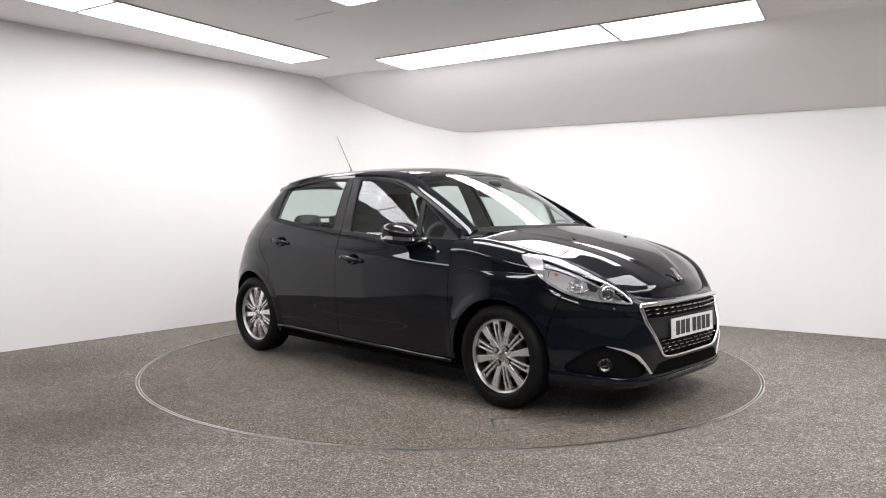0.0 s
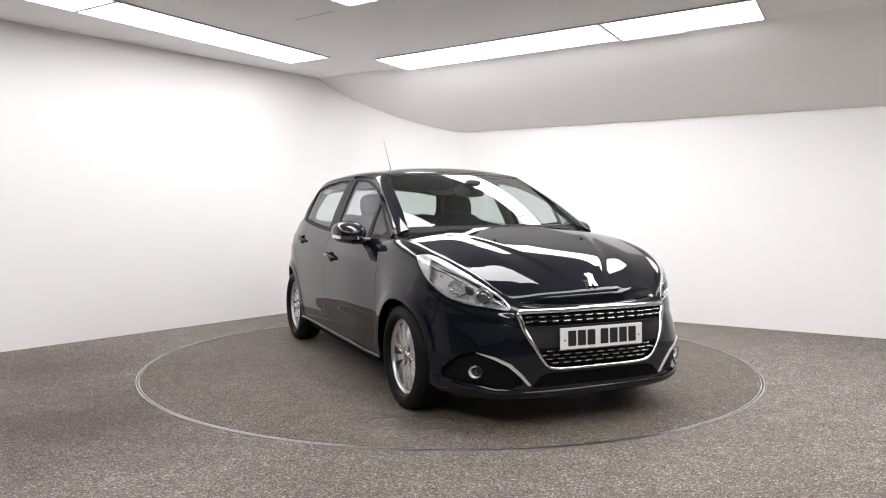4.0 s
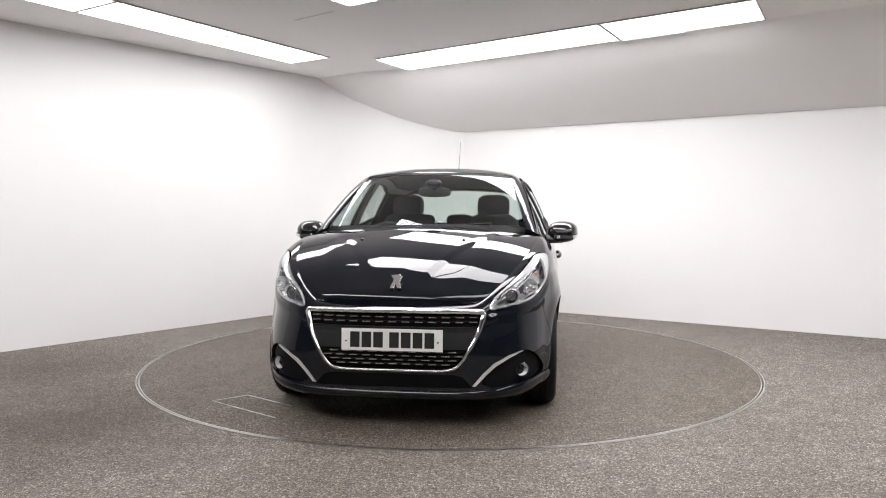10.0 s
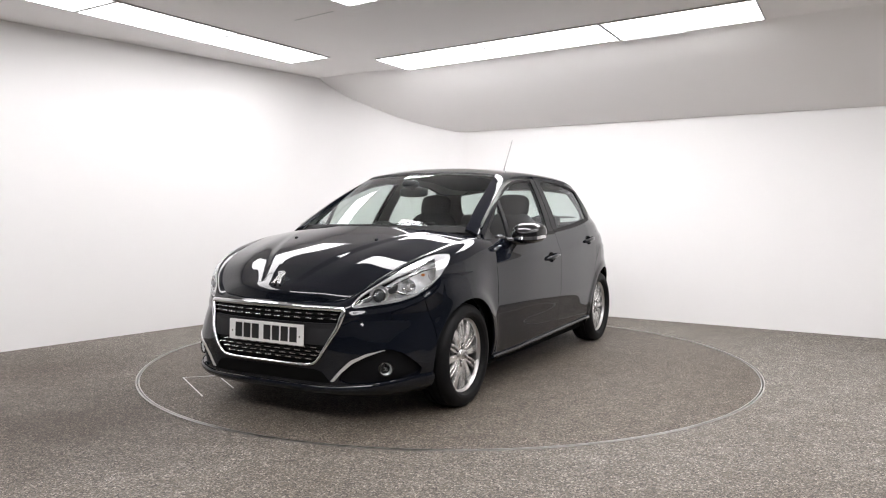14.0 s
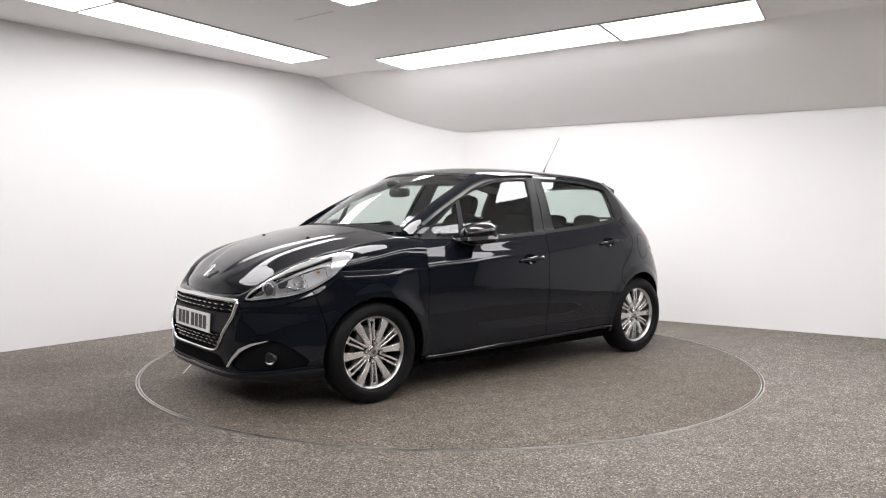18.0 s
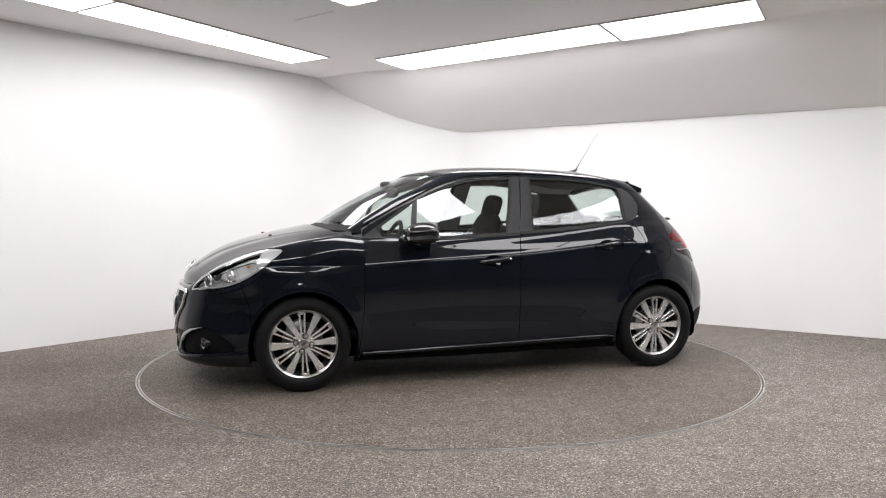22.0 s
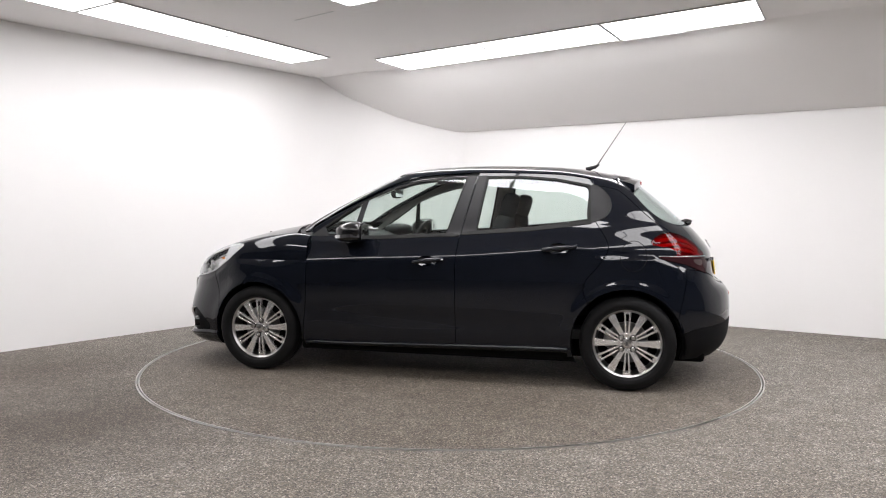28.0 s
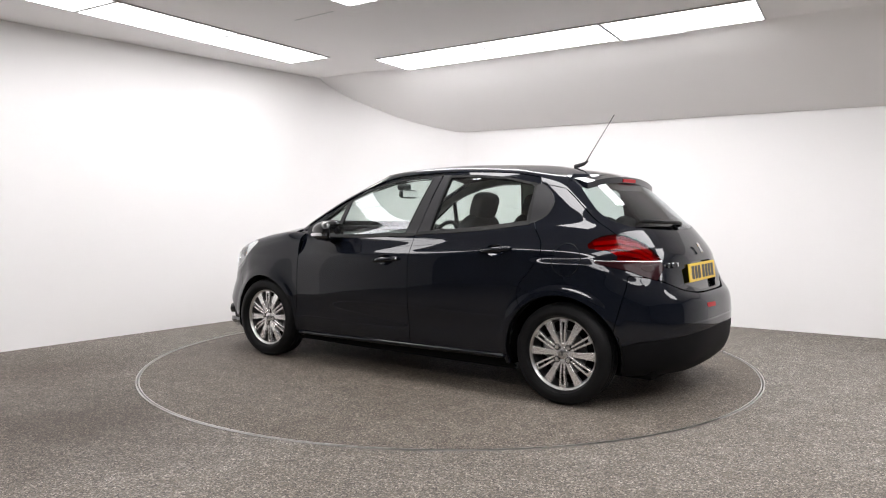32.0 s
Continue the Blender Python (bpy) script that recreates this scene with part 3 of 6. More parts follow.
def front_surface(deg, v):
    """deg -90..90 round the nose; v 0..1 up the bumper and wing, 1..2 over the shoulder to the bonnet's edge."""
    a = np.abs(deg)
    g = np.clip((a - 24) / 34, 0, 1)
    z1 = 0.52 + 0.27 * g * g * (3 - 2 * g)
    z = 0.15 + (z1 - 0.15) * np.clip(v, 0, 1)

    def outline(z):
        c, s = oval(deg, 2.9 + 1.0 * eased((0.62 - z) / 0.36))
        x = FRONT_X + (nose(np.minimum(z, 0.56)) - FRONT_X) * c
        taper = front_slope(z) * (x - FRONT_X) * np.exp(-(x - FRONT_X) / 0.30)
        return x, (front_y(z) - taper) * s

    lx, ly = outline(z)
    low = stack(lx, ly + flare(lx, z) * oval(deg, 2.9)[1], z)
    t = np.clip(v - 1, 0, 1)
    x0, y0 = outline(z1)
    ux, uy, uz = edge_x(a), edge_y(a) * np.sign(deg), edge_z(a)
    h = uz - z1
    p1 = (x0, y0, z1 + 0.60 * h)
    p2 = (ux + (x0 - ux) * 0.66, uy + (y0 - uy) * 0.66, uz - 0.07 * h)
    b0, b1, b2, b3 = (1 - t) ** 3, 3 * t * (1 - t) ** 2, 3 * t * t * (1 - t), t**3
    hi = stack(b0 * x0 + b1 * p1[0] + b2 * p2[0] + b3 * ux, b0 * y0 + b1 * p1[1] + b2 * p2[1] + b3 * uy, b0 * z1 + b1 * p1[2] + b2 * p2[2] + b3 * uz)
    p = np.where((v > 1)[..., None], hi, low)
    q = np.abs(p[..., 1]) - p[..., 0]
    step = shelf(p[..., 2], lamp_ledge(q), 0.009, 0.028, 0.10) * np.clip((q + 1.52) / 0.08, 0, 1) * np.clip((-0.72 - q) / 0.12, 0, 1)
    way = np.radians(deg)
    x = p[..., 0]
    bulge = ledge(p[..., 2], 0.757, 0.030, 0.042, 0.22) * eased((1.64 - x) / 0.22) * eased((x - 0.93) / 0.30)
    line = ledge(p[..., 2], wing_crease(x), 0.003, 0.006, 0.05) * eased((1.60 - x) / 0.06) * eased((x - 0.90) / 0.15)
    step = step + (bulge + line) * (np.abs(deg) > 20)
    return p + stack(step * np.cos(way), step * np.sin(way), 0 * step)


hood_x = spline([(0, 1.986), (0.045, 1.984), (0.09, 1.970), (0.16, 1.915), (0.28, 1.828), (0.45, 1.70), (0.72, 1.42), (1, 1.14)], 0.016)
hood_z = spline([(0, 0.646), (0.045, 0.678), (0.09, 0.712), (0.16, 0.756), (0.28, 0.814), (0.45, 0.882), (0.72, 0.966), (1, 1.032)], 0.016)
hood_deg = spline([(0, 28), (0.08, 31), (0.16, 34.5), (0.28, 40), (0.45, 47), (0.72, 61), (1, 82)], 0.03)


def hood_surface(t, e):
    """t 0..1 from the nose to the screen, e -1..1 across."""
    d = hood_deg(t)
    a = np.abs(e)
    xe, ye, ze = edge_x(d), edge_y(d), edge_z(d)
    ridge = 0.17 + 0.52 * t                      # two creases spread from the emblem towards the pillars
    crease = 0.008 * eased((ridge + 0.05 - a) / 0.10) * np.clip((t - 0.10) * 5, 0, 1) * np.clip((1 - t) * 2.5, 0, 1) + 0.008 * np.exp(-(((a - 0.66) / 0.15) ** 2)) * np.clip(t * 3, 0, 1) * np.clip((1 - t) * 2.5, 0, 1)
    return stack(hood_x(t) + (xe - hood_x(t)) * a**2, ye * e, hood_z(t) + (ze - hood_z(t)) * a**2.3 + crease)


def screen_surface(u, v):
    """u -1..1 across, v 0..1 from the cowl to the roof."""
    a = u * u
    bx, by, bz = 1.115 - 0.245 * a, 0.712 * u, 1.005 - 0.012 * a
    tx = 0.375 - 0.105 * a
    ty = 0.520 * u
    tz = roof_z(tx, ty) - 0.002
    bulge = 0.034 * 4 * v * (1 - v) * (1 - 0.45 * a)
    return stack(bx + (tx - bx) * v + 0.55 * bulge, by + (ty - by) * v + 0.012 * np.sign(u) * a * 4 * v * (1 - v), bz + (tz - bz) * v + 0.83 * bulge)


def roof_surface(x, e):
    """x along the car, e -1..1 across to the cant rail."""
    zc = cant(x)
    y0 = y_side(x, zc - 0.05)
    y2 = y0 + (y_side(x, zc - 0.04) - y0) * 5.5 - 0.062
    y = y2 * e
    return stack(x + 0 * e, y, roof_z(x, y))


# ---------------------------------------------------------------- trimmed panels
def chaikin(points, times=2):
    p = np.array(points, float)
    for _ in range(times):
        q = np.roll(p, -1, 0)
        p = np.stack([0.75 * p + 0.25 * q, 0.25 * p + 0.75 * q], 1).reshape(-1, 2)
    return p


def inside(points, times=2):
    """The signed distance (positive inside) to a rounded outline, for two coordinates."""
    p = chaikin(points, times) if times else np.array(points, float)
    q = np.roll(p, -1, 0)

    def distance(u, w):
        best = np.full(np.shape(u), 1e9)
        odd = np.zeros(np.shape(u), bool)
        for (ax, ay), (bx, by) in zip(p, q):
            ex, ey = bx - ax, by - ay
            k = np.clip(((u - ax) * ex + (w - ay) * ey) / (ex * ex + ey * ey + 1e-12), 0, 1)
            best = np.minimum(best, (u - ax - k * ex) ** 2 + (w - ay - k * ey) ** 2)
            cross = (ay > w) != (by > w)
            odd ^= cross & (u < (bx - ax) * (w - ay) / (by - ay + 1e-15) + ax)
        return np.where(odd, 1, -1) * np.sqrt(best)

    return distance


def panel(name, surface, a_range, b_range, na, nb, mat, parent, keep=None, thick=0.012, label="", flip_y=False, offset=0.0, gap=0.0022, lip=True):
    """A piece of a surface, cut to where keep(P) is positive, its edges turned in. Normals come from the surface."""
    a, b = np.meshgrid(np.linspace(*a_range, na), np.linspace(*b_range, nb), indexing="ij")
    da, db = (a_range[1] - a_range[0]) / na * 0.3, (b_range[1] - b_range[0]) / nb * 0.3

    def normal_at(a, b):
        n = np.cross(surface(a + da, b) - surface(a - da, b), surface(a, b + db) - surface(a, b - db))
        return n / np.maximum(np.linalg.norm(n, axis=-1, keepdims=True), 1e-12)

    faces = np.ones((na - 1, nb - 1), bool)
    if keep is not None:
        def d_at(a, b):
            return keep(surface(a, b)) - gap

        d = d_at(a, b)
        ok = d > 0
        faces = ok[:-1, :-1] | ok[1:, :-1] | ok[:-1, 1:] | ok[1:, 1:]
        used = np.zeros_like(ok)
        for i, j in ((0, 0), (1, 0), (0, 1), (1, 1)):
            used[i : na - 1 + i, j : nb - 1 + j] |= faces
        move = used & ~ok
        am, bm_ = a[move], b[move]
        for _ in range(6):
            d0 = d_at(am, bm_)
            ga = (d_at(am + da, bm_) - d_at(am - da, bm_)) / 2
            gb = (d_at(am, bm_ + db) - d_at(am, bm_ - db)) / 2
            g2 = ga * ga + gb * gb + 1e-14
            am = np.clip(am - np.clip(0.9 * d0 * ga / g2, -6, 6) * da, *sorted(a_range))
            bm_ = np.clip(bm_ - np.clip(0.9 * d0 * gb / g2, -6, 6) * db, *sorted(b_range))
        a[move], b[move] = am, bm_
    pos, nor = surface(a, b), normal_at(a, b)
    centre = np.array((np.clip(pos[..., 0].mean(), -1.2, 1.2), 0, 0.62))
    if ((pos - centre) * nor).sum() < 0:
        nor, turn = -nor, True
    else:
        turn = False
    pos = pos + nor * offset
    if flip_y:
        pos, nor, turn = pos * (1, -1, 1), nor * (1, -1, 1), not turn
    index = np.full((na, nb), -1)
    fi, fj = np.nonzero(faces)
    quads = np.stack([np.stack([fi, fj], -1), np.stack([fi + 1, fj], -1), np.stack([fi + 1, fj + 1], -1), np.stack([fi, fj + 1], -1)], 1)
    flat = quads[..., 0] * nb + quads[..., 1]
    ids, inverse = np.unique(flat, return_inverse=True)
    inverse = inverse.reshape(flat.shape)
    verts, norms = pos.reshape(-1, 3)[ids], nor.reshape(-1, 3)[ids]
    if turn:
        inverse = inverse[:, ::-1]
    polys = [tuple(q) for q in inverse.tolist()]
    vn = [tuple(n) for n in norms]
    if lip and thick:
        count = {}
        for q in polys:
            for k in range(4):
                e = (q[k], q[(k + 1) % 4])
                count[e] = count.get(e, 0) + 1
        rim = [e for e in count if (e[1], e[0]) not in count]
        outer, inner = {}, {}
        extra, en = [], []
        base = len(verts)
        for e in rim:
            for v in e:
                if v not in outer:
                    outer[v] = base + len(extra)
                    extra.append(verts[v])
                    en.append(norms[v])
                    inner[v] = base + len(extra)
                    extra.append(verts[v] - norms[v] * thick)
                    en.append(norms[v])
        side = {}
        for v0, v1 in rim:
            way = verts[v1] - verts[v0]
            n = np.cross(way, norms[v0])
            n = n / max(np.linalg.norm(n), 1e-9)
            for v in (v0, v1):
                side[v] = side.get(v, 0) + n
            polys.append((outer[v1], outer[v0], inner[v0], inner[v1]))
        for v in outer:
            n = side[v] / max(np.linalg.norm(side[v]), 1e-9)
            vn_pair = tuple(n)
            en[outer[v] - base] = vn_pair
            en[inner[v] - base] = vn_pair
        if extra:
            verts = np.concatenate([verts, np.array(extra)])
            vn += [tuple(n) for n in en]
    me = bpy.data.meshes.new(name)
    me.from_pydata(verts.tolist(), [], polys)
    me.polygons.foreach_set("use_smooth", [True] * len(me.polygons))
    me.normals_split_custom_set_from_vertices(vn)
    me.materials.append(mat)
    ob = new(name, me)
    ob.parent = parent
    if label:
        ob["label"] = label
    return ob


def both(name, surface, a_range, b_range, na, nb, mat, parent, keep=None, **kw):
    """The same panel on the left and on the right side of the car; parent may be a pair."""
    pair = parent if isinstance(parent, tuple) else (parent, parent)
    return tuple(panel(name, surface, a_range, b_range, na, nb, mat, pr, keep, flip_y=f, **kw) for pr, f in zip(pair, (False, True)))


def xz(shape):
    return lambda p: shape(p[..., 0], p[..., 2])


def yz(shape):
    return lambda p: shape(np.abs(p[..., 1]), p[..., 2])


def dz(shape, sign=1):
    """Diagonal view of a front (or rear) corner: outward along y - x, and height."""
    return lambda p: shape(np.abs(p[..., 1]) - sign * p[..., 0], p[..., 2])


def less(f, *holes):
    return lambda p: np.minimum.reduce([f(p)] + [-h(p) for h in holes])


def within(*fs):
    return lambda p: np.minimum.reduce([f(p) for f in fs])


def disc_xz(x, z, r):
    return lambda p: r - np.hypot(p[..., 0] - x, p[..., 2] - z)


def above(line):
    """Height over a line z(x)."""
    return lambda p: p[..., 2] - line(p[..., 0])


ARCH_F, ARCH_R = (1.269, 0.292, 0.338), (-1.265, 0.300, 0.345)
in_arch_f, in_arch_r = disc_xz(*ARCH_F), disc_xz(*ARCH_R)
sill_line = spline([(1.2, 0.232), (0.75, 0.230), (0.3, 0.242), (-0.234, 0.252), (-0.6, 0.258), (-1.1, 0.262)], 0.03)
seam_front = spline([(0.15, 0.925), (0.25, 0.922), (0.4, 0.905), (0.55, 0.893), (0.886, 0.888), (1.05, 0.882)], 0.03)
seam_mid = spline([(0.15, -0.171), (0.43, -0.171), (0.77, -0.170), (0.97, -0.190), (1.364, -0.273), (1.5, -0.30)], 0.02)
seam_rear = inside([(0.40, -0.10), (-1.10, -0.10), (-1.06, 0.50), (-0.97, 0.655), (-1.10, 0.80), (-1.165, 0.915), (-1.07, 1.05), (-1.05, 1.10), (-1.06, 1.32), (-0.95, 1.42), (-0.60, 1.7), (0.40, 1.7)], 2)
front_light = inside([(0.880, 0.962), (0.506, 1.212), (0.34, 1.281), (0.161, 1.331), (-0.03, 1.358), (-0.205, 1.362), (-0.100, 0.974), (0.45, 0.950)], 0)
rear_light = inside([(-0.336, 1.362), (-0.56, 1.362), (-0.80, 1.342), (-1.02, 1.298), (-1.03, 1.066), (-0.65, 1.018), (-0.287, 0.990)], 0)
quarter_black = inside([(-1.02, 1.312), (-1.10, 1.280), (-1.165, 1.200), (-1.150, 1.110), (-1.06, 1.058), (-1.005, 1.060), (-1.01, 1.2)], 2)
door_top = lambda p: cant(p[..., 0]) - 0.022 - p[..., 2]

# ---------------------------------------------------------------- the car: body
car = tagged(new("car"), "dark navy-blue five-door hatchback parked on the turntable", "car")
HEADLAMP = inside([(-1.468, 0.622), (-1.33, 0.638), (-1.17, 0.648), (-1.05, 0.662), (-0.945, 0.682), (-0.84, 0.720), (-0.745, 0.766), (-0.660, 0.830), (-0.600, 0.887), (-0.66, 0.899), (-0.80, 0.893), (-1.00, 0.843), (-1.22, 0.763), (-1.40, 0.690)], 2)
TAILLAMP = inside([(-0.640, 0.940), (-0.70, 0.968), (-0.77, 0.988), (-0.88, 0.998), (-0.98, 0.985), (-1.13, 0.940), (-1.24, 0.866), (-1.255, 0.80), (-1.17, 0.736), (-1.05, 0.763), (-0.92, 0.797), (-0.72, 0.828), (-0.672, 0.838), (-0.676, 0.852), (-0.852, 0.853), (-0.862, 0.872), (-0.84, 0.889), (-0.80, 0.905), (-0.645, 0.921)], 0)
lamp_area = dz(HEADLAMP)
GRILLE = inside([(0.0, 0.321), (0.275, 0.323), (0.335, 0.338), (0.395, 0.424), (0.450, 0.545), (0.467, 0.618), (0.44, 0.625), (0.0, 0.631), (-0.1, 0.631), (-0.1, 0.321)], 1)
FOG_AREA = inside([(0.435, 0.235), (0.500, 0.335), (0.560, 0.385), (0.640, 0.418), (0.700, 0.405), (0.745, 0.350), (0.770, 0.275), (0.70, 0.245)], 1)
grille_hole = lambda p: np.where(p[..., 0] > 1.5, yz(GRILLE)(p), -1)
fog_hole = lambda p: np.where(p[..., 0] > 1.4, yz(FOG_AREA)(p), -1)
wing_seam = spline([(0.3, 1.585), (0.5, 1.590), (0.62, 1.622), (0.72, 1.655), (0.80, 1.64)], 0.02)
ahead_of_wing = lambda p: p[..., 0] - wing_seam(p[..., 2])
lip_low = lambda p: p[..., 2] - 0.215


def nose_parts():
    keep = less(within(ahead_of_wing, lip_low), grille_hole, fog_hole, lamp_area, in_arch_f)
    panel("front_bumper", front_surface, (-62, 62), (0.12, 2.0), 230, 84, PAINT_M, car, keep, label="dark navy painted front bumper", thick=0.02)
    # lower lip and intake under the grille
    lip = lambda d, v: front_surface(d, 0.02 + 0.16 * v) + stack(np.cos(np.radians(d)), np.sin(np.radians(d)), 0 * d) * (0.004 + 0.018 * np.sin(np.pi * np.clip(v, 0, 1)) ** 0.7)[..., None]
    panel("front_lip", lip, (-58, 58), (0, 1), 120, 12, PAINT_M, car, less(lambda p: p[..., 2] - 0.10, in_arch_f), label="dark lower bumper lip", thick=0.02)
    both("front_wing", front_surface, (28, 90), (0.10, 2.0), 150, 110, PAINT_M, car, less(lambda p: np.minimum(-ahead_of_wing(p), np.minimum(seam_ahead(p), p[..., 2] - 0.235)), in_arch_f, lamp_area), label="dark navy painted front wing")
    panel("bonnet", hood_surface, (0, 1), (-1, 1), 110, 130, PAINT_M, car, None, label="dark navy painted bonnet mirroring the lights", thick=0.016)


def seam_ahead(p):
    return p[..., 0] - seam_front(p[..., 2])


def ellipse(x, z, rx, rz):
    return lambda p: (1 - np.hypot((p[..., 0] - x) / rx, (p[..., 2] - z) / rz)) * min(rx, rz)


cup_f, cup_r = ellipse(0.022, 0.800, 0.062, 0.034), ellipse(-0.838, 0.893, 0.062, 0.034)


def rail_foot(p):
    return cant(p[..., 0]) - 0.06


def side_parts():
    fd = within(lambda p: seam_front(p[..., 2]) - p[..., 0], lambda p: p[..., 0] - seam_mid(p[..., 2]), above(sill_line), door_top)
    rd = within(lambda p: seam_mid(p[..., 2]) - p[..., 0], xz(seam_rear), above(sill_line), door_top)
    doors_f = both("front_door", side_surface, (-0.30, 0.95), (0.0, 1.02), 110, 100, PAINT_M, car, less(fd, xz(front_light), cup_f), label="dark navy painted front door")
    doors_r = both("rear_door", side_back, (-1.24, -0.15), (0.0, 1.02), 96, 100, PAINT_M, car, less(rd, xz(rear_light), in_arch_r, xz(quarter_black), cup_r), label="dark navy painted rear door")
    # pillars and roof rail
    whole = less(lambda p: p[..., 2] - 0.20, fd, rd, xz(front_light), lambda p: np.where(p[..., 0] > -1.0, xz(rear_light)(p), -1), xz(quarter_black))
    rail = within(whole, lambda p: np.maximum(p[..., 2] - 0.985, np.minimum(0.2 - p[..., 0], p[..., 2] - 0.6)), lambda p: np.maximum(p[..., 0] + 0.9, p[..., 2] - rail_foot(p)))
    both("roof_rail", side_surface, (-1.27, 0.95), (0.55, 1.3), 150, 90, PAINT_M, car, rail, label="dark navy painted pillars and roof rail", thick=0.02)
    sill = within(lambda p: sill_line(p[..., 0]) - p[..., 2], lambda p: p[..., 2] - 0.155, lambda p: seam_front(p[..., 2]) - p[..., 0])
    def tucked(x, v):
        p = side_surface(x, v)
        under = np.clip((sill_line(p[..., 0]) - 0.012 - p[..., 2]) / 0.08, 0, 2)
        return p - stack(0 * under, 0.075 * under**1.3, 0 * under)

    both("sill", tucked, (-0.9, 0.95), (0.0, 0.32), 110, 30, PAINT_M, car, less(sill, in_arch_r), label="dark painted sill under the doors")
    return doors_f, doors_r


def side_back(x, v):
    """The side below the cant rail, carried on round the tail's corner."""
    z = 0.15 + (cant(x) - 0.05 - 0.15) * v
    return stack(x, y_side(x, z), z)


rear_door_area = lambda p: within(xz(seam_rear), above(sill_line))(p)
GLASS_EDGE = inside([(-0.50, 1.335), (0.50, 1.335), (0.548, 1.29), (0.588, 1.2), (0.612, 1.125), (0.590, 1.070), (0.52, 1.040), (0.3, 1.020), (-0.3, 1.020), (-0.52, 1.040), (-0.590, 1.070), (-0.612, 1.125), (-0.588, 1.2), (-0.548, 1.29)], 1)
back_glass = lambda p: np.where(p[..., 0] < -1.2, GLASS_EDGE(p[..., 1], p[..., 2]), -1)
GATE_HALF = [(0.60, 1.42), (0.625, 1.25), (0.655, 1.12), (0.655, 1.05), (0.63, 0.96), (0.585, 0.86), (0.590, 0.75), (0.47, 0.703), (0.336, 0.664), (0.20, 0.650)]
GATE = inside(GATE_HALF + [(-y, z) for y, z in GATE_HALF[::-1]], 1)
gate_area = lambda p: np.where(p[..., 0] < -1.2, GATE(p[..., 1], p[..., 2]), -1)
PLATE_WELL = inside([(-0.33, 0.825), (0.33, 0.825), (0.31, 0.665), (-0.31, 0.665)], 1)
plate_well = lambda p: np.where(p[..., 0] < -1.5, PLATE_WELL(p[..., 1], p[..., 2]), -1)
tail_lamp_area = lambda p: np.where(p[..., 0] < -1.2, dz(TAILLAMP, -1)(p), -1)
BUMPER_TOP = spline([(0.0, 0.648), (0.20, 0.648), (0.336, 0.662), (0.47, 0.701), (0.585, 0.744), (0.70, 0.765), (0.80, 0.74), (0.9, 0.66)], 0.02)
under_bumper_top = lambda p: BUMPER_TOP(np.abs(p[..., 1])) - p[..., 2]
rear_seam = lambda p: -1.585 - 0.04 * np.clip((p[..., 2] - 0.5) / 0.2, -1, 1) - p[..., 0]
DIFFUSER_TOP = spline([(0.0, 0.445), (0.30, 0.438), (0.57, 0.412), (0.71, 0.395), (0.80, 0.35), (0.88, 0.28), (0.95, 0.26)], 0.03)


def tail_parts():
    wing = less(lambda p: p[..., 2] - 0.20, rear_door_area, in_arch_r, gate_area, tail_lamp_area, within(under_bumper_top, rear_seam), xz(quarter_black), back_glass, lambda p: p[..., 2] - rail_foot(p))
    both("rear_wing", rear_surface, (90, 30), (0.15, 1.40), 120, 150, PAINT_M, car, wing, label="dark navy painted rear wing and pillar", thick=0.018)
    bump = less(within(under_bumper_top, rear_seam, lambda p: p[..., 2] - DIFFUSER_TOP(np.abs(p[..., 1]))), in_arch_r, tail_lamp_area)
    bumper = panel("rear_bumper", rear_surface, (-75, 75), (0.2, 0.78), 170, 70, PAINT_M, car, bump, label="dark navy painted rear bumper", thick=0.02)
    low = less(within(lambda p: DIFFUSER_TOP(np.abs(p[..., 1])) - p[..., 2], rear_seam, lambda p: p[..., 2] - 0.19), in_arch_r)
    panel("rear_valance", rear_surface, (-75, 75), (0.16, 0.47), 150, 34, GRILLE_M, car, low, label="black grained plastic lower bumper", thick=0.02)
    gate = panel("tailgate", rear_surface, (-70, 70), (0.58, 1.36), 170, 130, PAINT_M, car, less(gate_area, back_glass, plate_well, tail_lamp_area), label="dark navy painted tailgate", thick=0.018)
    panel("rear_window", rear_surface, (-62, 62), (1.0, 1.345), 90, 50, REAR_GLASS_M, gate, back_glass, label="dark tinted rear window", thick=0.004, offset=-0.004, gap=0.001)
    return gate, bumper


def top_parts():
    panel("roof", roof_surface, (-1.30, 0.385), (-1, 1), 110, 70, PAINT_M, car, lambda p: 0.375 - 0.105 * (p[..., 1] / 0.52) ** 2 - p[..., 0], label="dark navy painted roof", thick=0.02)
    panel("windscreen", screen_surface, (-1, 1), (0, 1), 70, 50, GLASS_M, car, None, label="clear green-tinted windscreen", thick=0.004, offset=-0.003)


nose_parts()
doors_f, doors_r = side_parts()
gate, rear_bumper = tail_parts()
top_parts()


# ---------------------------------------------------------------- the car: glass, trim, lamps
def polyline(points, half):
    """Positive within half of a line through points of two coordinates."""
    p = np.array(points, float)

    def distance(u, w):
        best = np.full(np.shape(u), 1e9)
        for (ax, ay), (bx, by) in zip(p, p[1:]):
            ex, ey = bx - ax, by - ay
            k = np.clip(((u - ax) * ex + (w - ay) * ey) / (ex * ex + ey * ey), 0, 1)
            best = np.minimum(best, np.hypot(u - ax - k * ex, w - ay - k * ey))
        return half - best

    return distance


def at_side(x, z, out=0.0):
    """A point on the left side of the car."""
    return Vector((x, float(y_side(np.array(x), np.array(z))) + out, z))


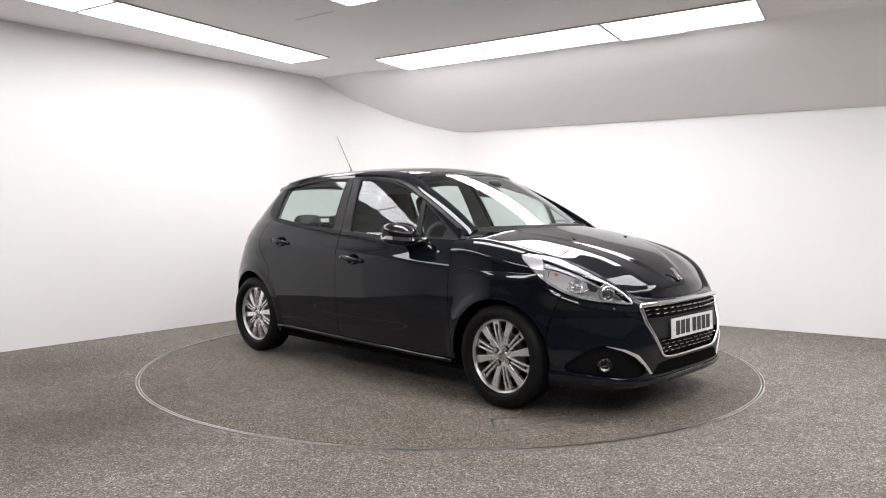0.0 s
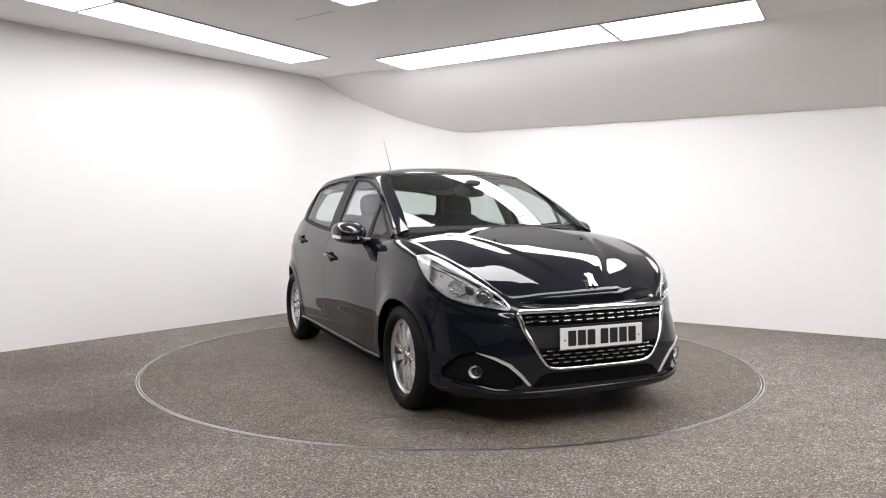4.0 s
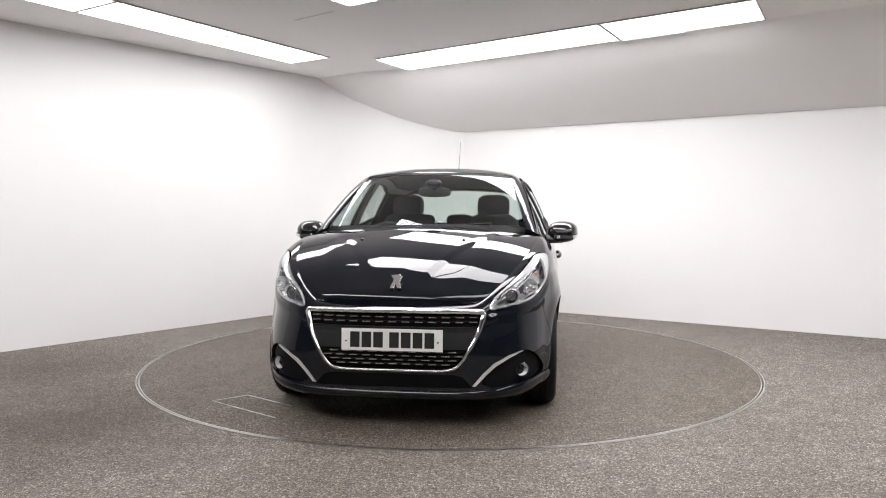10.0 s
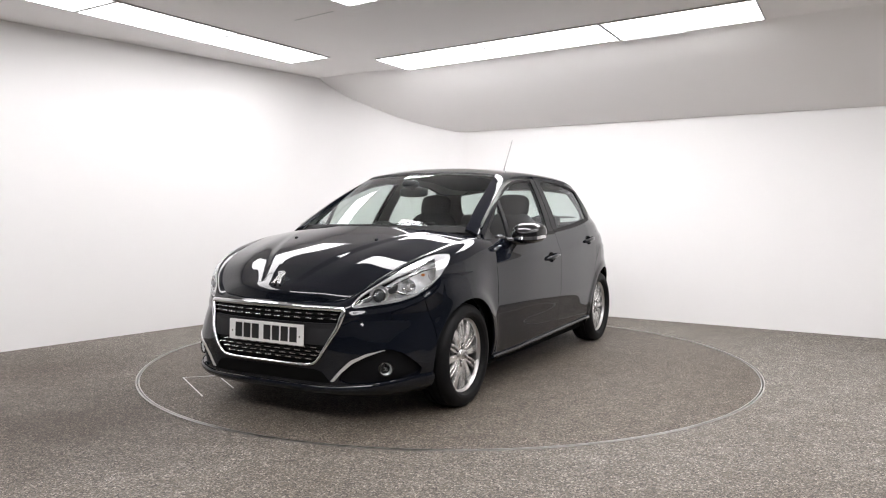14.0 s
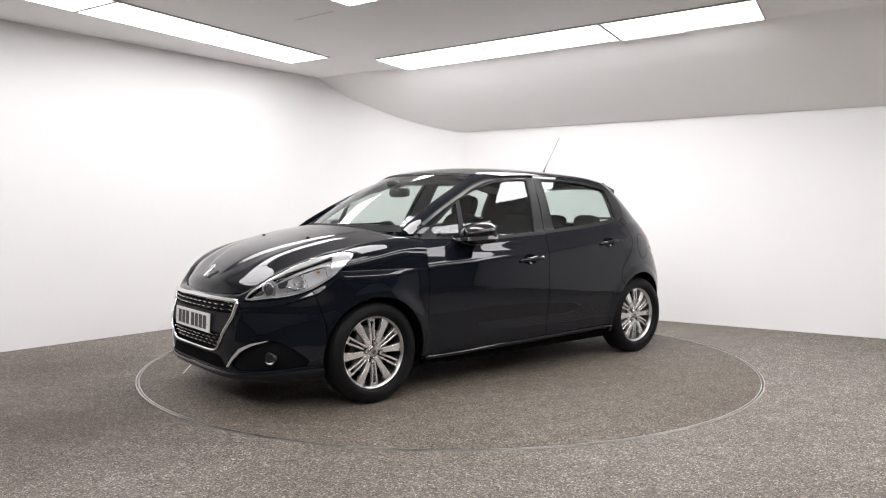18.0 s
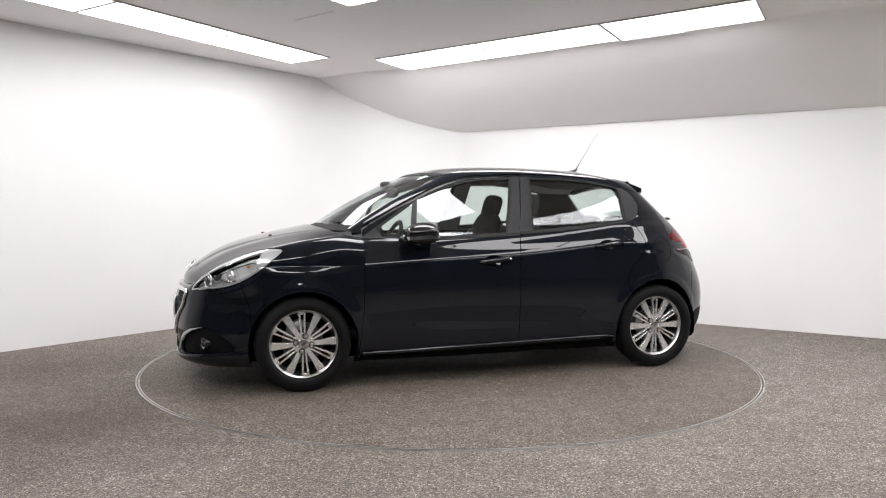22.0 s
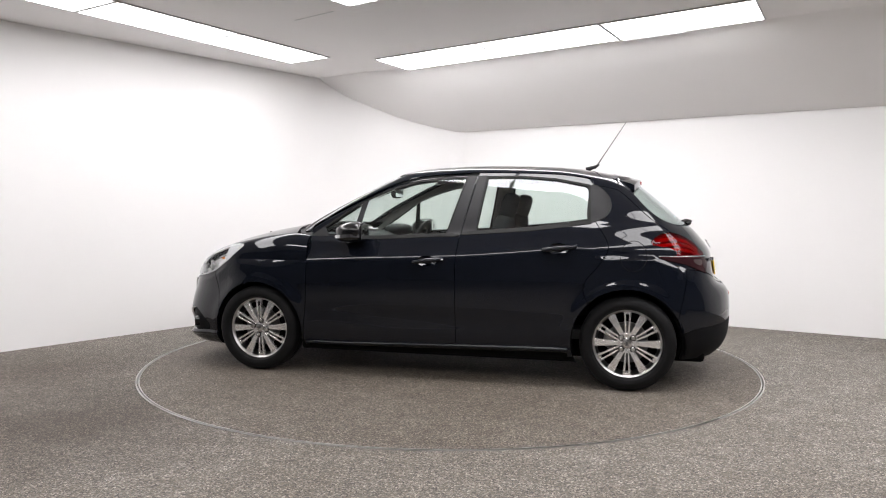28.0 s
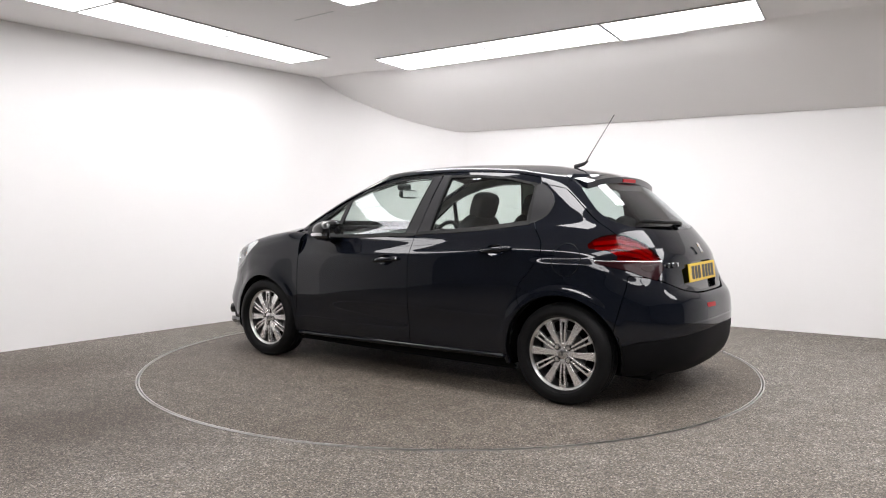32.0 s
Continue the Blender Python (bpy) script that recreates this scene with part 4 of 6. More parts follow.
def on_nose(y, z, off=0.0):
    """The point of the nose at (y, z), off metres outside it along x."""
    d, v = np.array(30.0 * abs(y) / 0.45), np.array(0.9)
    for _ in range(30):
        p = front_surface(d, v)
        pd, pv = (front_surface(d + 0.05, v) - p) / 0.05, (front_surface(d, v + 0.002) - p) / 0.002
        det = pd[1] * pv[2] - pd[2] * pv[1]
        ey, ez = abs(y) - p[1], z - p[2]
        d = d + np.clip((ey * pv[2] - ez * pv[1]) / det, -5, 5)
        v = v + np.clip((pd[1] * ez - pd[2] * ey) / det, -0.2, 0.2)
    return Vector((float(front_surface(d, v)[0]) + off, y, z))


def mirrored(bm):
    for v in bm.verts:
        v.co.y = -v.co.y
    bmesh.ops.reverse_faces(bm, faces=bm.faces)
    return bm


def pair(name, make, mat, parents=None, label=""):
    """A part made for the left side, and its mirror image for the right."""
    parents = parents or (car, car)
    return part(name, make(), mat, parents[0], label), part(name, mirrored(make()), mat, parents[1], label)


def ball(centre, half, power=2.5, nu=28, nv=18, bm=None, tilt=None):
    """A rounded block: a super-ellipsoid."""
    bm = bm or bmesh.new()
    e = 2 / power
    f = lambda c: math.copysign(abs(c) ** e, c)
    m = tilt or Matrix.Identity(3)
    rows = []
    for j in range(1, nv):
        b = -math.pi / 2 + math.pi * j / nv
        row = []
        for i in range(nu):
            a = 2 * math.pi * i / nu
            row.append(bm.verts.new(Vector(centre) + m @ Vector((half[0] * f(math.cos(b)) * f(math.cos(a)), half[1] * f(math.cos(b)) * f(math.sin(a)), half[2] * f(math.sin(b))))))
        rows.append(row)
    lo, hi = (bm.verts.new(Vector(centre) + m @ Vector((0, 0, s * half[2]))) for s in (-1, 1))
    for r0, r1 in zip(rows, rows[1:]):
        for i in range(nu):
            bm.faces.new((r0[i], r0[(i + 1) % nu], r1[(i + 1) % nu], r1[i]))
    for i in range(nu):
        bm.faces.new((rows[0][(i + 1) % nu], rows[0][i], lo)), bm.faces.new((rows[-1][i], rows[-1][(i + 1) % nu], hi))
    for fc in bm.faces:
        fc.smooth = True
    return bm


def side_trim():
    both("window_glass", side_surface, (-0.25, 0.92), (0.6, 1.0), 70, 40, GLASS_M, doors_f, xz(front_light), label="clear tinted door glass", thick=0.003, offset=-0.007, gap=-0.006, lip=False)
    both("window_glass", side_back, (-1.05, -0.26), (0.6, 1.0), 60, 40, GLASS_M, doors_r, xz(rear_light), label="clear tinted door glass", thick=0.003, offset=-0.007, gap=-0.006, lip=False)
    pair("sill_edge", lambda: tube([at_side(0.90 - 1.80 * k / 24, float(sill_line(np.array(0.90 - 1.80 * k / 24))) - 0.010, 0.005) for k in range(25)], 0.013, 14), PAINT_M, None, "glossy moulded sill edge")
    both("quarter_trim", side_back, (-1.21, -0.98), (0.65, 1.0), 50, 60, TRIM_M, car, xz(quarter_black), label="black plastic quarter panel behind the door", thick=0.008, offset=0.001, gap=0.001)
    both("window_bar", side_surface, (0.44, 0.62), (0.6, 1.0), 24, 60, TRIM_M, doors_f, xz(inside([(0.525, 1.228), (0.488, 1.235), (0.536, 0.955), (0.580, 0.955)], 0)), label="black bar between the panes", thick=0.012, offset=0.001)
    both("sail_trim", side_surface, (0.70, 0.92), (0.6, 1.0), 40, 50, TRIM_M, doors_f, xz(inside([(0.900, 0.952), (0.795, 1.022), (0.742, 0.952)], 0)), label="black plastic corner under the pillar", thick=0.006, offset=0.002)
    front_pillar = inside([(-0.197, 1.372), (-0.270, 1.372), (-0.190, 0.968), (-0.096, 0.968)], 0)
    rear_pillar = inside([(-0.276, 1.372), (-0.345, 1.372), (-0.291, 0.982), (-0.194, 0.976)], 0)
    both("pillar_trim", side_surface, (-0.30, -0.06), (0.6, 1.02), 30, 60, TRIM_M, doors_f, within(xz(front_pillar), door_top), label="black plastic pillar cover", thick=0.004, offset=0.0015)
    both("pillar_trim", side_surface, (-0.37, -0.17), (0.6, 1.02), 30, 60, TRIM_M, doors_r, within(xz(rear_pillar), door_top), label="black plastic pillar cover", thick=0.004, offset=0.0015)
    low_f = spline([(0.90, 0.957), (0.45, 0.948), (-0.10, 0.970), (-0.2, 0.972)], 0.02)
    low_r = spline([(-0.15, 0.978), (-0.287, 0.987), (-0.65, 1.013), (-1.03, 1.060), (-1.1, 1.07)], 0.02)
    for low, sf, r, doors in ((low_f, side_surface, (-0.18, 0.87), doors_f), (low_r, side_back, (-1.04, -0.20), doors_r)):
        band = lambda p, low=low: 0.010 - np.abs(p[..., 2] - low(p[..., 0]))
        both("belt_seal", sf, r, (0.58, 0.80), 110, 60, SEAL_M, doors, band, label="black rubber strip under the window", thick=0.004, offset=0.003, gap=0.0)
    # frame round the windows
    for light, sf, r, doors in ((front_light, side_surface, (-0.28, 0.93), doors_f), (rear_light, side_back, (-1.09, -0.26), doors_r)):
        band = lambda p, light=light: np.minimum(xz(light)(p) + 0.004, 0.010 - xz(light)(p))
        both("window_seal", sf, r, (0.55, 1.01), 170, 110, SEAL_M, doors, band, label="black rubber window seal", thick=0.008, offset=0.0015, gap=0.0)
    for x, z, cup, doors, r in ((0.022, 0.800, cup_f, doors_f, (-0.06, 0.11)), (-0.838, 0.893, cup_r, doors_r, (-0.92, -0.75))):
        bowl = lambda a, b, x=x, z=z: side_back(a, b) - stack(0 * a, 0.026 * np.clip(1 - ((a - x) / 0.064) ** 2 - ((side_back(a, b)[..., 2] - z) / 0.036) ** 2, 0, 1), 0 * a)
        v0, v1 = ((z - 0.05) - 0.15) / (float(cant(np.array(x))) - 0.20), ((z + 0.05) - 0.15) / (float(cant(np.array(x))) - 0.20)
        both("handle_cup", bowl, r, (v0, v1), 30, 26, PAINT_M, doors, cup, label="hollow behind the door handle", lip=False, gap=-0.001)

        def grip(x=x, z=z):
            pts = [at_side(x + 0.100, z - 0.010, -0.004), at_side(x + 0.092, z - 0.008, 0.010), at_side(x + 0.05, z - 0.002, 0.021), at_side(x, z + 0.004, 0.025), at_side(x - 0.06, z + 0.010, 0.022), at_side(x - 0.105, z + 0.015, 0.012), at_side(x - 0.112, z + 0.016, -0.004)]
            return tube(pts, [0.008, 0.011, 0.013, 0.014, 0.014, 0.012, 0.009], 14, squash=1.15)

        pair("door_handle", grip, PAINT_M, doors, "dark navy pull handle")
    pair("key_lock", lambda: lathe([(0, 0.0075), (0.004, 0.0075), (0.006, 0.004)], 16, "y", at_side(-0.088, 0.812, 0.020)), SATIN_M, doors_f, "small chrome key lock")
    pair("side_badge", lambda: box(0.955, 1.02, float(y_side(np.array(0.88), np.array(0.87))) - 0.012, float(y_side(np.array(0.88), np.array(0.87))) - 0.004, 0.866, 0.873, 0.001), SATIN_M, None, "small chrome bar badge on the wing")
    # fuel flap, on the right wing's mirror image it is absent
    ring = lambda p: np.minimum(ellipse(-1.300, 0.852, 0.082, 0.095)(p), -ellipse(-1.300, 0.852, 0.079, 0.092)(p))
    panel("fuel_flap_gap", side_back, (-1.42, -1.18), (0.45, 0.75), 110, 110, SEAL_M, car, ring, label="thin dark joint round the fuel flap", thick=0.002, offset=0.0008, gap=0.0, lip=False)


def mirrors():
    for s in (1, -1):
        c = Vector((0.512, 0.893, 0.990))
        tilt = Euler((0, 0, radians(-10))).to_matrix()
        body = ball(c, (0.128, 0.100, 0.070), 2.5, 40, 24, tilt=tilt)
        for v in body.verts:
            k = (v.co.x - c.x) / 0.112
            if k < -0.45:
                v.co.x = c.x - 0.0504 + (v.co.x - c.x + 0.0504) * 0.35
            v.co.y += 0.0
            v.co.z -= 0.012 * max(0, k)
        if s < 0:
            mirrored(body)
        m = part("door_mirror", body, GLOSS_M, car, "gloss dark door mirror with a chrome strip")
        strip_fn = lambda a, z: stack(c.x + 0.006 + 0.1275 * np.sign(np.cos(a)) * np.abs(np.cos(a)) ** 0.8, c.y + 0.1020 * np.sign(np.sin(a)) * np.abs(np.sin(a)) ** 0.8, z - 0.010 * np.clip(np.cos(a), 0, 1) + 0 * a)
        panel("chrome_strip", strip_fn, (-0.55, 2.1), (0.955, 0.976), 50, 5, CHROME_M, m, None, label="chrome strip with a clear indicator", flip_y=s < 0, thick=0.006, offset=0.0005)
        arm = tube([(0.545, 0.880, 0.935), (0.585, 0.83, 0.934), (0.625, 0.765, 0.942)], [0.032, 0.028, 0.036], 14, squash=0.8)
        if s < 0:
            mirrored(arm)
        part("mirror_arm", arm, GLOSS_M, m, "black mirror foot")
        glass = box(c.x - 0.076, c.x - 0.072, c.y - 0.066, c.y + 0.070, c.z - 0.050, c.z + 0.048, 0.001, 1)
        if s < 0:
            mirrored(glass)
        part("mirror_glass", glass, MIRROR_M, m, "silvered mirror glass")


def grille_parts():
    g = panel("grille", front_surface, (-32, 32), (0.25, 1.75), 90, 70, GRILLE_M, car, lambda p: np.where(p[..., 0] > 1.5, yz(GRILLE)(p), -1), label="black grille with small chrome dashes", thick=0.01, offset=-0.030, gap=-0.012, lip=False)
    half = [(0.0, 0.325), (0.20, 0.3255), (0.275, 0.329), (0.320, 0.341), (0.355, 0.376), (0.387, 0.428), (0.414, 0.478), (0.438, 0.533), (0.452, 0.580), (0.459, 0.604), (0.452, 0.617), (0.43, 0.621), (0.20, 0.625), (0.0, 0.627)]
    loop = [on_nose(y, z, 0.004) for y, z in half]
    loop = loop + [Vector((p.x, -p.y, p.z)) for p in loop[-2:0:-1]]
    frame_bar = bmesh.new()
    fine = []
    for i in range(len(loop)):
        p0, p1, p2, p3 = (loop[(i + k) % len(loop)] for k in (-1, 0, 1, 2))
        for t in (0.0, 0.25, 0.5, 0.75):
            fine.append(0.5 * ((2 * p1) + (p2 - p0) * t + (2 * p0 - 5 * p1 + 4 * p2 - p3) * t * t + (3 * p1 - p0 - 3 * p2 + p3) * t**3))
    rings = []
    for i, p in enumerate(fine):
        way = (fine[(i + 1) % len(fine)] - fine[i - 1]).normalized()
        out = Vector((1, 0, 0)) - way * way.x
        out.normalize()
        side = way.cross(out)
        fat = 0.0085 + 0.006 * float(np.clip((p.z - 0.40) / 0.18, 0, 1))
        rings.append([frame_bar.verts.new(p + out * (0.011 * math.cos(2 * math.pi * k / 10)) + side * (fat * math.sin(2 * math.pi * k / 10))) for k in range(10)])
    for i in range(len(rings)):
        for k in range(10):
            frame_bar.faces.new((rings[i][k], rings[i][(k + 1) % 10], rings[(i + 1) % len(rings)][(k + 1) % 10], rings[(i + 1) % len(rings)][k])).smooth = True
    bmesh.ops.recalc_face_normals(frame_bar, faces=frame_bar.faces)
    part("grille_frame", frame_bar, CHROME_M, g, "polished chrome grille surround")
    part("grille_crest", box(1.985, 2.006, -0.115, 0.115, 0.630, 0.642, 0.003, 2), SATIN_M, g, "ribbed satin crest on the grille")
    band = inside([(-0.445, 0.548), (0.445, 0.548), (0.420, 0.49), (0.392, 0.432), (-0.392, 0.432), (-0.420, 0.49)], 0)
    panel("plate_bar", front_surface, (-30, 30), (0.5, 1.5), 80, 50, TRIM_M, g, lambda p: np.where(p[..., 0] > 1.5, band(p[..., 1], p[..., 2]), -1), label="plain dark bar behind the plate", thick=0.025, offset=-0.006)
    dash = box(-0.004, 0.004, -0.021, 0.021, -0.0028, 0.0028, 0.0008, 1)
    me = bpy.data.meshes.new("grille_dash")
    dash.to_mesh(me)
    dash.free()
    me.materials.append(SATIN_M)
    rows = [(0.594, 0.435, 0), (0.570, 0.430, 0), (0.419, 0.376, 1), (0.398, 0.362, 0), (0.377, 0.346, 1), (0.355, 0.322, 0)]
    for z, wide, shift in rows:
        step = 0.068
        n = int(wide / step) + 1
        for k in range(-n, n + 1):
            y = (k + 0.5 * shift) * step
            if abs(y) > wide - 0.018:
                continue
            ob = new("grille_dash", me)
            ob.parent = g
            ob.location = on_nose(y, z, -0.006 if z > 0.5 else -0.013)
            ob.rotation_euler = (0, 0, -math.copysign((abs(y) / 0.868) ** 1.9 * 0.9, y) * 0.7)
        pts = []
        for k in range(-12, 13):
            y = wide * k / 12
            pts.append(on_nose(y, z, -0.024))
        part("grille_slat", tube(pts, 0.0075, 6, squash=0.7), GRILLE_M, g, "gloss black grille slat")
    plate(Vector((2.0445, 0, 0.4805)), 2.5, WHITE_PLATE_M, "white number plate with plain black bars", 1)
    low = inside([(-0.31, 0.308), (0.31, 0.308), (0.36, 0.296), (0.415, 0.236), (-0.415, 0.236), (-0.36, 0.296)], 0)
    panel("lower_intake", front_surface, (-30, 30), (0.12, 0.5), 60, 20, UNDER_M, car, lambda p: np.where(p[..., 0] > 1.5, low(p[..., 1], p[..., 2]), -1), label="black lower air intake", thick=0.004, offset=0.0012)
    # emblem: a plain upright shape
    bm = prism([(-0.028, -0.045), (-0.008, -0.045), (0.0, -0.012), (0.012, -0.045), (0.032, -0.045), (0.022, 0.0), (0.032, 0.030), (0.010, 0.045), (-0.030, 0.038), (-0.012, 0.012)], 0, 0.008)
    bmesh.ops.recalc_face_normals(bm, faces=bm.faces)
    bmesh.ops.bevel(bm, geom=bm.edges, offset=0.002, segments=1, affect="EDGES")
    moved(bm, Matrix.Translation((1.930, 0, 0.764)) @ Euler((radians(90), 0, radians(90))).to_matrix().to_4x4() @ Matrix.Rotation(radians(-42), 4, "X") @ Matrix.Scale(1.0, 4))
    part("emblem", bm, SATIN_M, car, "plain chrome bonnet emblem")


def plate(centre, lean, mat, label, way):
    """A number plate that faces +x (way 1) or -x, its marks as plain bars."""
    p = part("number_plate", box(-0.004, 0.004, -0.26, 0.26, -0.0555, 0.0555, 0.0015, 1), mat, car, label)
    p.location = centre
    p.rotation_euler = (0, radians(-lean * way), 0)
    y = -0.2175
    for k in range(7):
        if k == 4:
            y += 0.022
        b = part("plain_bar", box(way * 0.0042, way * 0.0048, -way * y, -way * (y + 0.049), -0.0395, 0.0395), INK_M, p)
        y += 0.0602
    for s in (-1, 1):
        part("plate_screw", lathe([(way * 0.004, 0.005), (way * 0.006, 0.005), (way * 0.0065, 0.003)], 12, "x", (0, s * 0.236, -0.008)), SATIN_M, p)
    return p


def front_lamps():
    fog = within(fog_hole)
    both("fog_bezel", front_surface, (22, 66), (0.05, 0.95), 80, 60, GRILLE_M, car, fog, label="black fog lamp surround", thick=0.01, offset=-0.022, gap=-0.01, lip=False)
    blade = inside([(0.668, 0.417), (0.585, 0.396), (0.512, 0.361), (0.455, 0.306), (0.406, 0.248), (0.424, 0.248), (0.470, 0.299), (0.523, 0.347), (0.588, 0.384)], 0)
    both("fog_strip", front_surface, (22, 66), (0.05, 0.95), 170, 120, STRIP_M, car, lambda p: np.where(p[..., 0] > 1.4, yz(blade)(p), -1), label="satin chrome blade beside the fog lamp", thick=0.014, offset=0.004, gap=0.0)
    for s in (1, -1):
        c = on_nose(s * 0.655, 0.312, -0.014)
        m = Matrix.Translation(c) @ Matrix.Rotation(radians(s * 24), 4, "Z")
        f = part("fog_lamp", moved(lathe([(-0.03, 0.040), (0.0, 0.040), (0.004, 0.038), (0.004, 0.034), (-0.012, 0.031), (-0.026, 0.020), (-0.034, 0.020), (-0.036, 0.006), (-0.036, 0.001)], 32, "x"), m), GLOSS_M, car, "round clear fog lamp")
        part("bowl", moved(opened(lathe([(-0.001, 0.0335), (-0.010, 0.0305), (-0.014, 0.024), (-0.020, 0.023), (-0.027, 0.014), (-0.028, 0.001)], 14, "x")), m), FOG_SILVER_M, f, "silvered fog lamp bowl")
        part("lens", moved(lathe([(0.001, 0.034), (0.006, 0.026), (0.009, 0.012), (0.0095, 0.001)], 32, "x"), m), LENS_M, f, "clear round lens")
        part("bulb", moved(ball((-0.014, 0, 0), (0.012, 0.013, 0.013), 2, 12, 8), m), GLOSS_M, f, "dark bulb shield")
    split = lambda p: p[..., 2] - (0.688 + (np.abs(p[..., 1]) - p[..., 0] + 1.45) * 0.272)
    la = within(lamp_area)

    def facets(d, v):
        """The faceted reflector: the nose's skin with shallow folds across the lamp."""
        p = front_surface(d, v)
        q = np.abs(p[..., 1]) - p[..., 0]
        fold = np.abs((q * 5.5 + p[..., 2] * 3.0) % 1.0 - 0.5) + 0.5 * np.abs((p[..., 2] * 9.0 - q * 2.0) % 1.0 - 0.5)
        a = np.radians(d)
        return p + stack(np.cos(a), np.sin(a), 0 * a) * (fold * 0.018 - 0.009)[..., None]

    for s in (1, -1):
        h = panel("headlamp", facets, (24, 74), (0.55, 2.0), 110, 90, LAMP_CHROME_M, car, la, label="clear headlamp with chrome and black inside", thick=0.01, offset=-0.050, gap=-0.004, lip=False, flip_y=s < 0)
        panel("lens", front_surface, (24, 74), (0.55, 2.0), 110, 100, LENS_M, h, la, label="clear lamp cover", thick=0.0, offset=0.0005, gap=0.0015, lip=False, flip_y=s < 0)
        panel("chrome_wing", front_surface, (24, 74), (0.55, 2.0), 110, 100, LAMP_SILVER_M, h, within(la, lambda p: np.maximum(split(p), np.abs(p[..., 1]) - p[..., 0] + 0.77)), label="bright chrome reflector", thick=0.012, offset=-0.003, gap=0.002, flip_y=s < 0)
        rimline = lambda p: np.minimum(la(p) - 0.002, 0.010 - la(p))
        panel("rim_strip", front_surface, (24, 74), (0.55, 2.0), 150, 140, LAMP_SILVER_M, h, within(rimline, lambda p: -split(p) + 0.01), label="bright rim inside the lamp", thick=0.008, offset=-0.003, gap=0.0, flip_y=s < 0)
        # projector with its bowl, second bowl, shelf between them
        for k, (q, z, r, back) in enumerate(((-1.247, 0.691, 0.037, 0.026), (-1.020, 0.728, 0.030, 0.026))):
            at = lamp_point(q, z)
            m = Matrix.Translation((at.x - back, s * (at.y - 0.55 * back), at.z)) @ Matrix.Rotation(radians(s * 24), 4, "Z")
            part("bowl", moved(opened(lathe([(-0.020, r * 0.6), (-0.008, r + 0.002), (0.010, r * 1.30), (0.012, r * 1.36), (0.006, r * 1.36)], 32, "x")), m), LAMP_SILVER_M, h, "chrome bowl round the projector")
            if k == 0:
                part("projector_ring", moved(lathe([(-0.01, r), (0.016, r + 0.001), (0.019, r - 0.003), (0.012, r - 0.007), (0.0, r - 0.008)], 32, "x"), m), SATIN_M, h, "satin ring round the projector")
                part("projector", moved(ball((0.006, 0, 0), (0.016, r - 0.007, r - 0.007), 2, 24, 14), m), LENS_EYE_M, h, "dark glass projector")
            else:
                part("bulb", moved(ball((0.0, 0, 0), (0.016, 0.010, 0.010), 2.4, 16, 10), m), LAMP_SILVER_M, h, "bulb with a silvered tip")
                for dz_, dy in ((0.012, 0.026), (-0.014, 0.020), (-0.012, -0.024)):
                    part("reflector_facet", moved(ball((0.004, s * dy, dz_), (0.006, 0.011, 0.008), 4, 12, 8), m), CHROME_M, h)
        for shape in ([(-1.385, 0.650), (-1.350, 0.678), (-1.305, 0.700), (-1.290, 0.664)], [(-1.180, 0.716), (-1.135, 0.738), (-1.085, 0.752), (-1.095, 0.706), (-1.150, 0.690)]):
            panel("lamp_mask", front_surface, (24, 74), (0.55, 2.0), 150, 140, LAMP_MASK_M, h, within(la, dz(inside(shape, 1))), label="dark grey mask inside the lamp", thick=0.006, offset=-0.022, gap=0.0, flip_y=s < 0)
        shelf = [lamp_point(q, z) for q, z in ((-1.19, 0.722), (-1.12, 0.705), (-1.06, 0.690), (-0.98, 0.700))]
        part("inner_bar", tube([Vector((p.x - 0.030, s * (p.y - 0.018), p.z)) for p in shelf], [0.010, 0.008, 0.008, 0.006], 8), SATIN_M, h, "satin bar between the bowls")
        at = lamp_point(-0.875, 0.784)
        m = Matrix.Translation((at.x - 0.026, s * (at.y - 0.026), at.z))
        part("indicator_bulb", moved(ball((0, 0, 0), (0.012, 0.010, 0.008), 2, 14, 10), m), AMBER_M, h, "small amber indicator bulb")
        panel("shell_joint", front_surface, (24, 74), (0.9, 2.0), 110, 100, GLOSS_M, h, within(la, dz(polyline([(-1.12, 0.775), (-1.00, 0.800), (-0.88, 0.826)], 0.0035))), label="thin dark joint in the chrome", thick=0.002, offset=-0.0015, gap=0.0, lip=False, flip_y=s < 0)


def lamp_point(q, z):
    """The point of the nose's left corner at outward distance q and height z."""
    d, v = np.array(45.0), np.array(1.3)
    for _ in range(40):
        p = front_surface(d, v)
        pd, pv = (front_surface(d + 0.05, v) - p) / 0.05, (front_surface(d, v + 0.002) - p) / 0.002
        a, b, c, e = pd[1] - pd[0], pv[1] - pv[0], pd[2], pv[2]
        det = a * e - b * c
        eq, ez = q - p[1] + p[0], z - p[2]
        d = d + np.clip((eq * e - b * ez) / det, -4, 4)
        v = v + np.clip((a * ez - c * eq) / det, -0.1, 0.1)
    return Vector(front_surface(d, v))


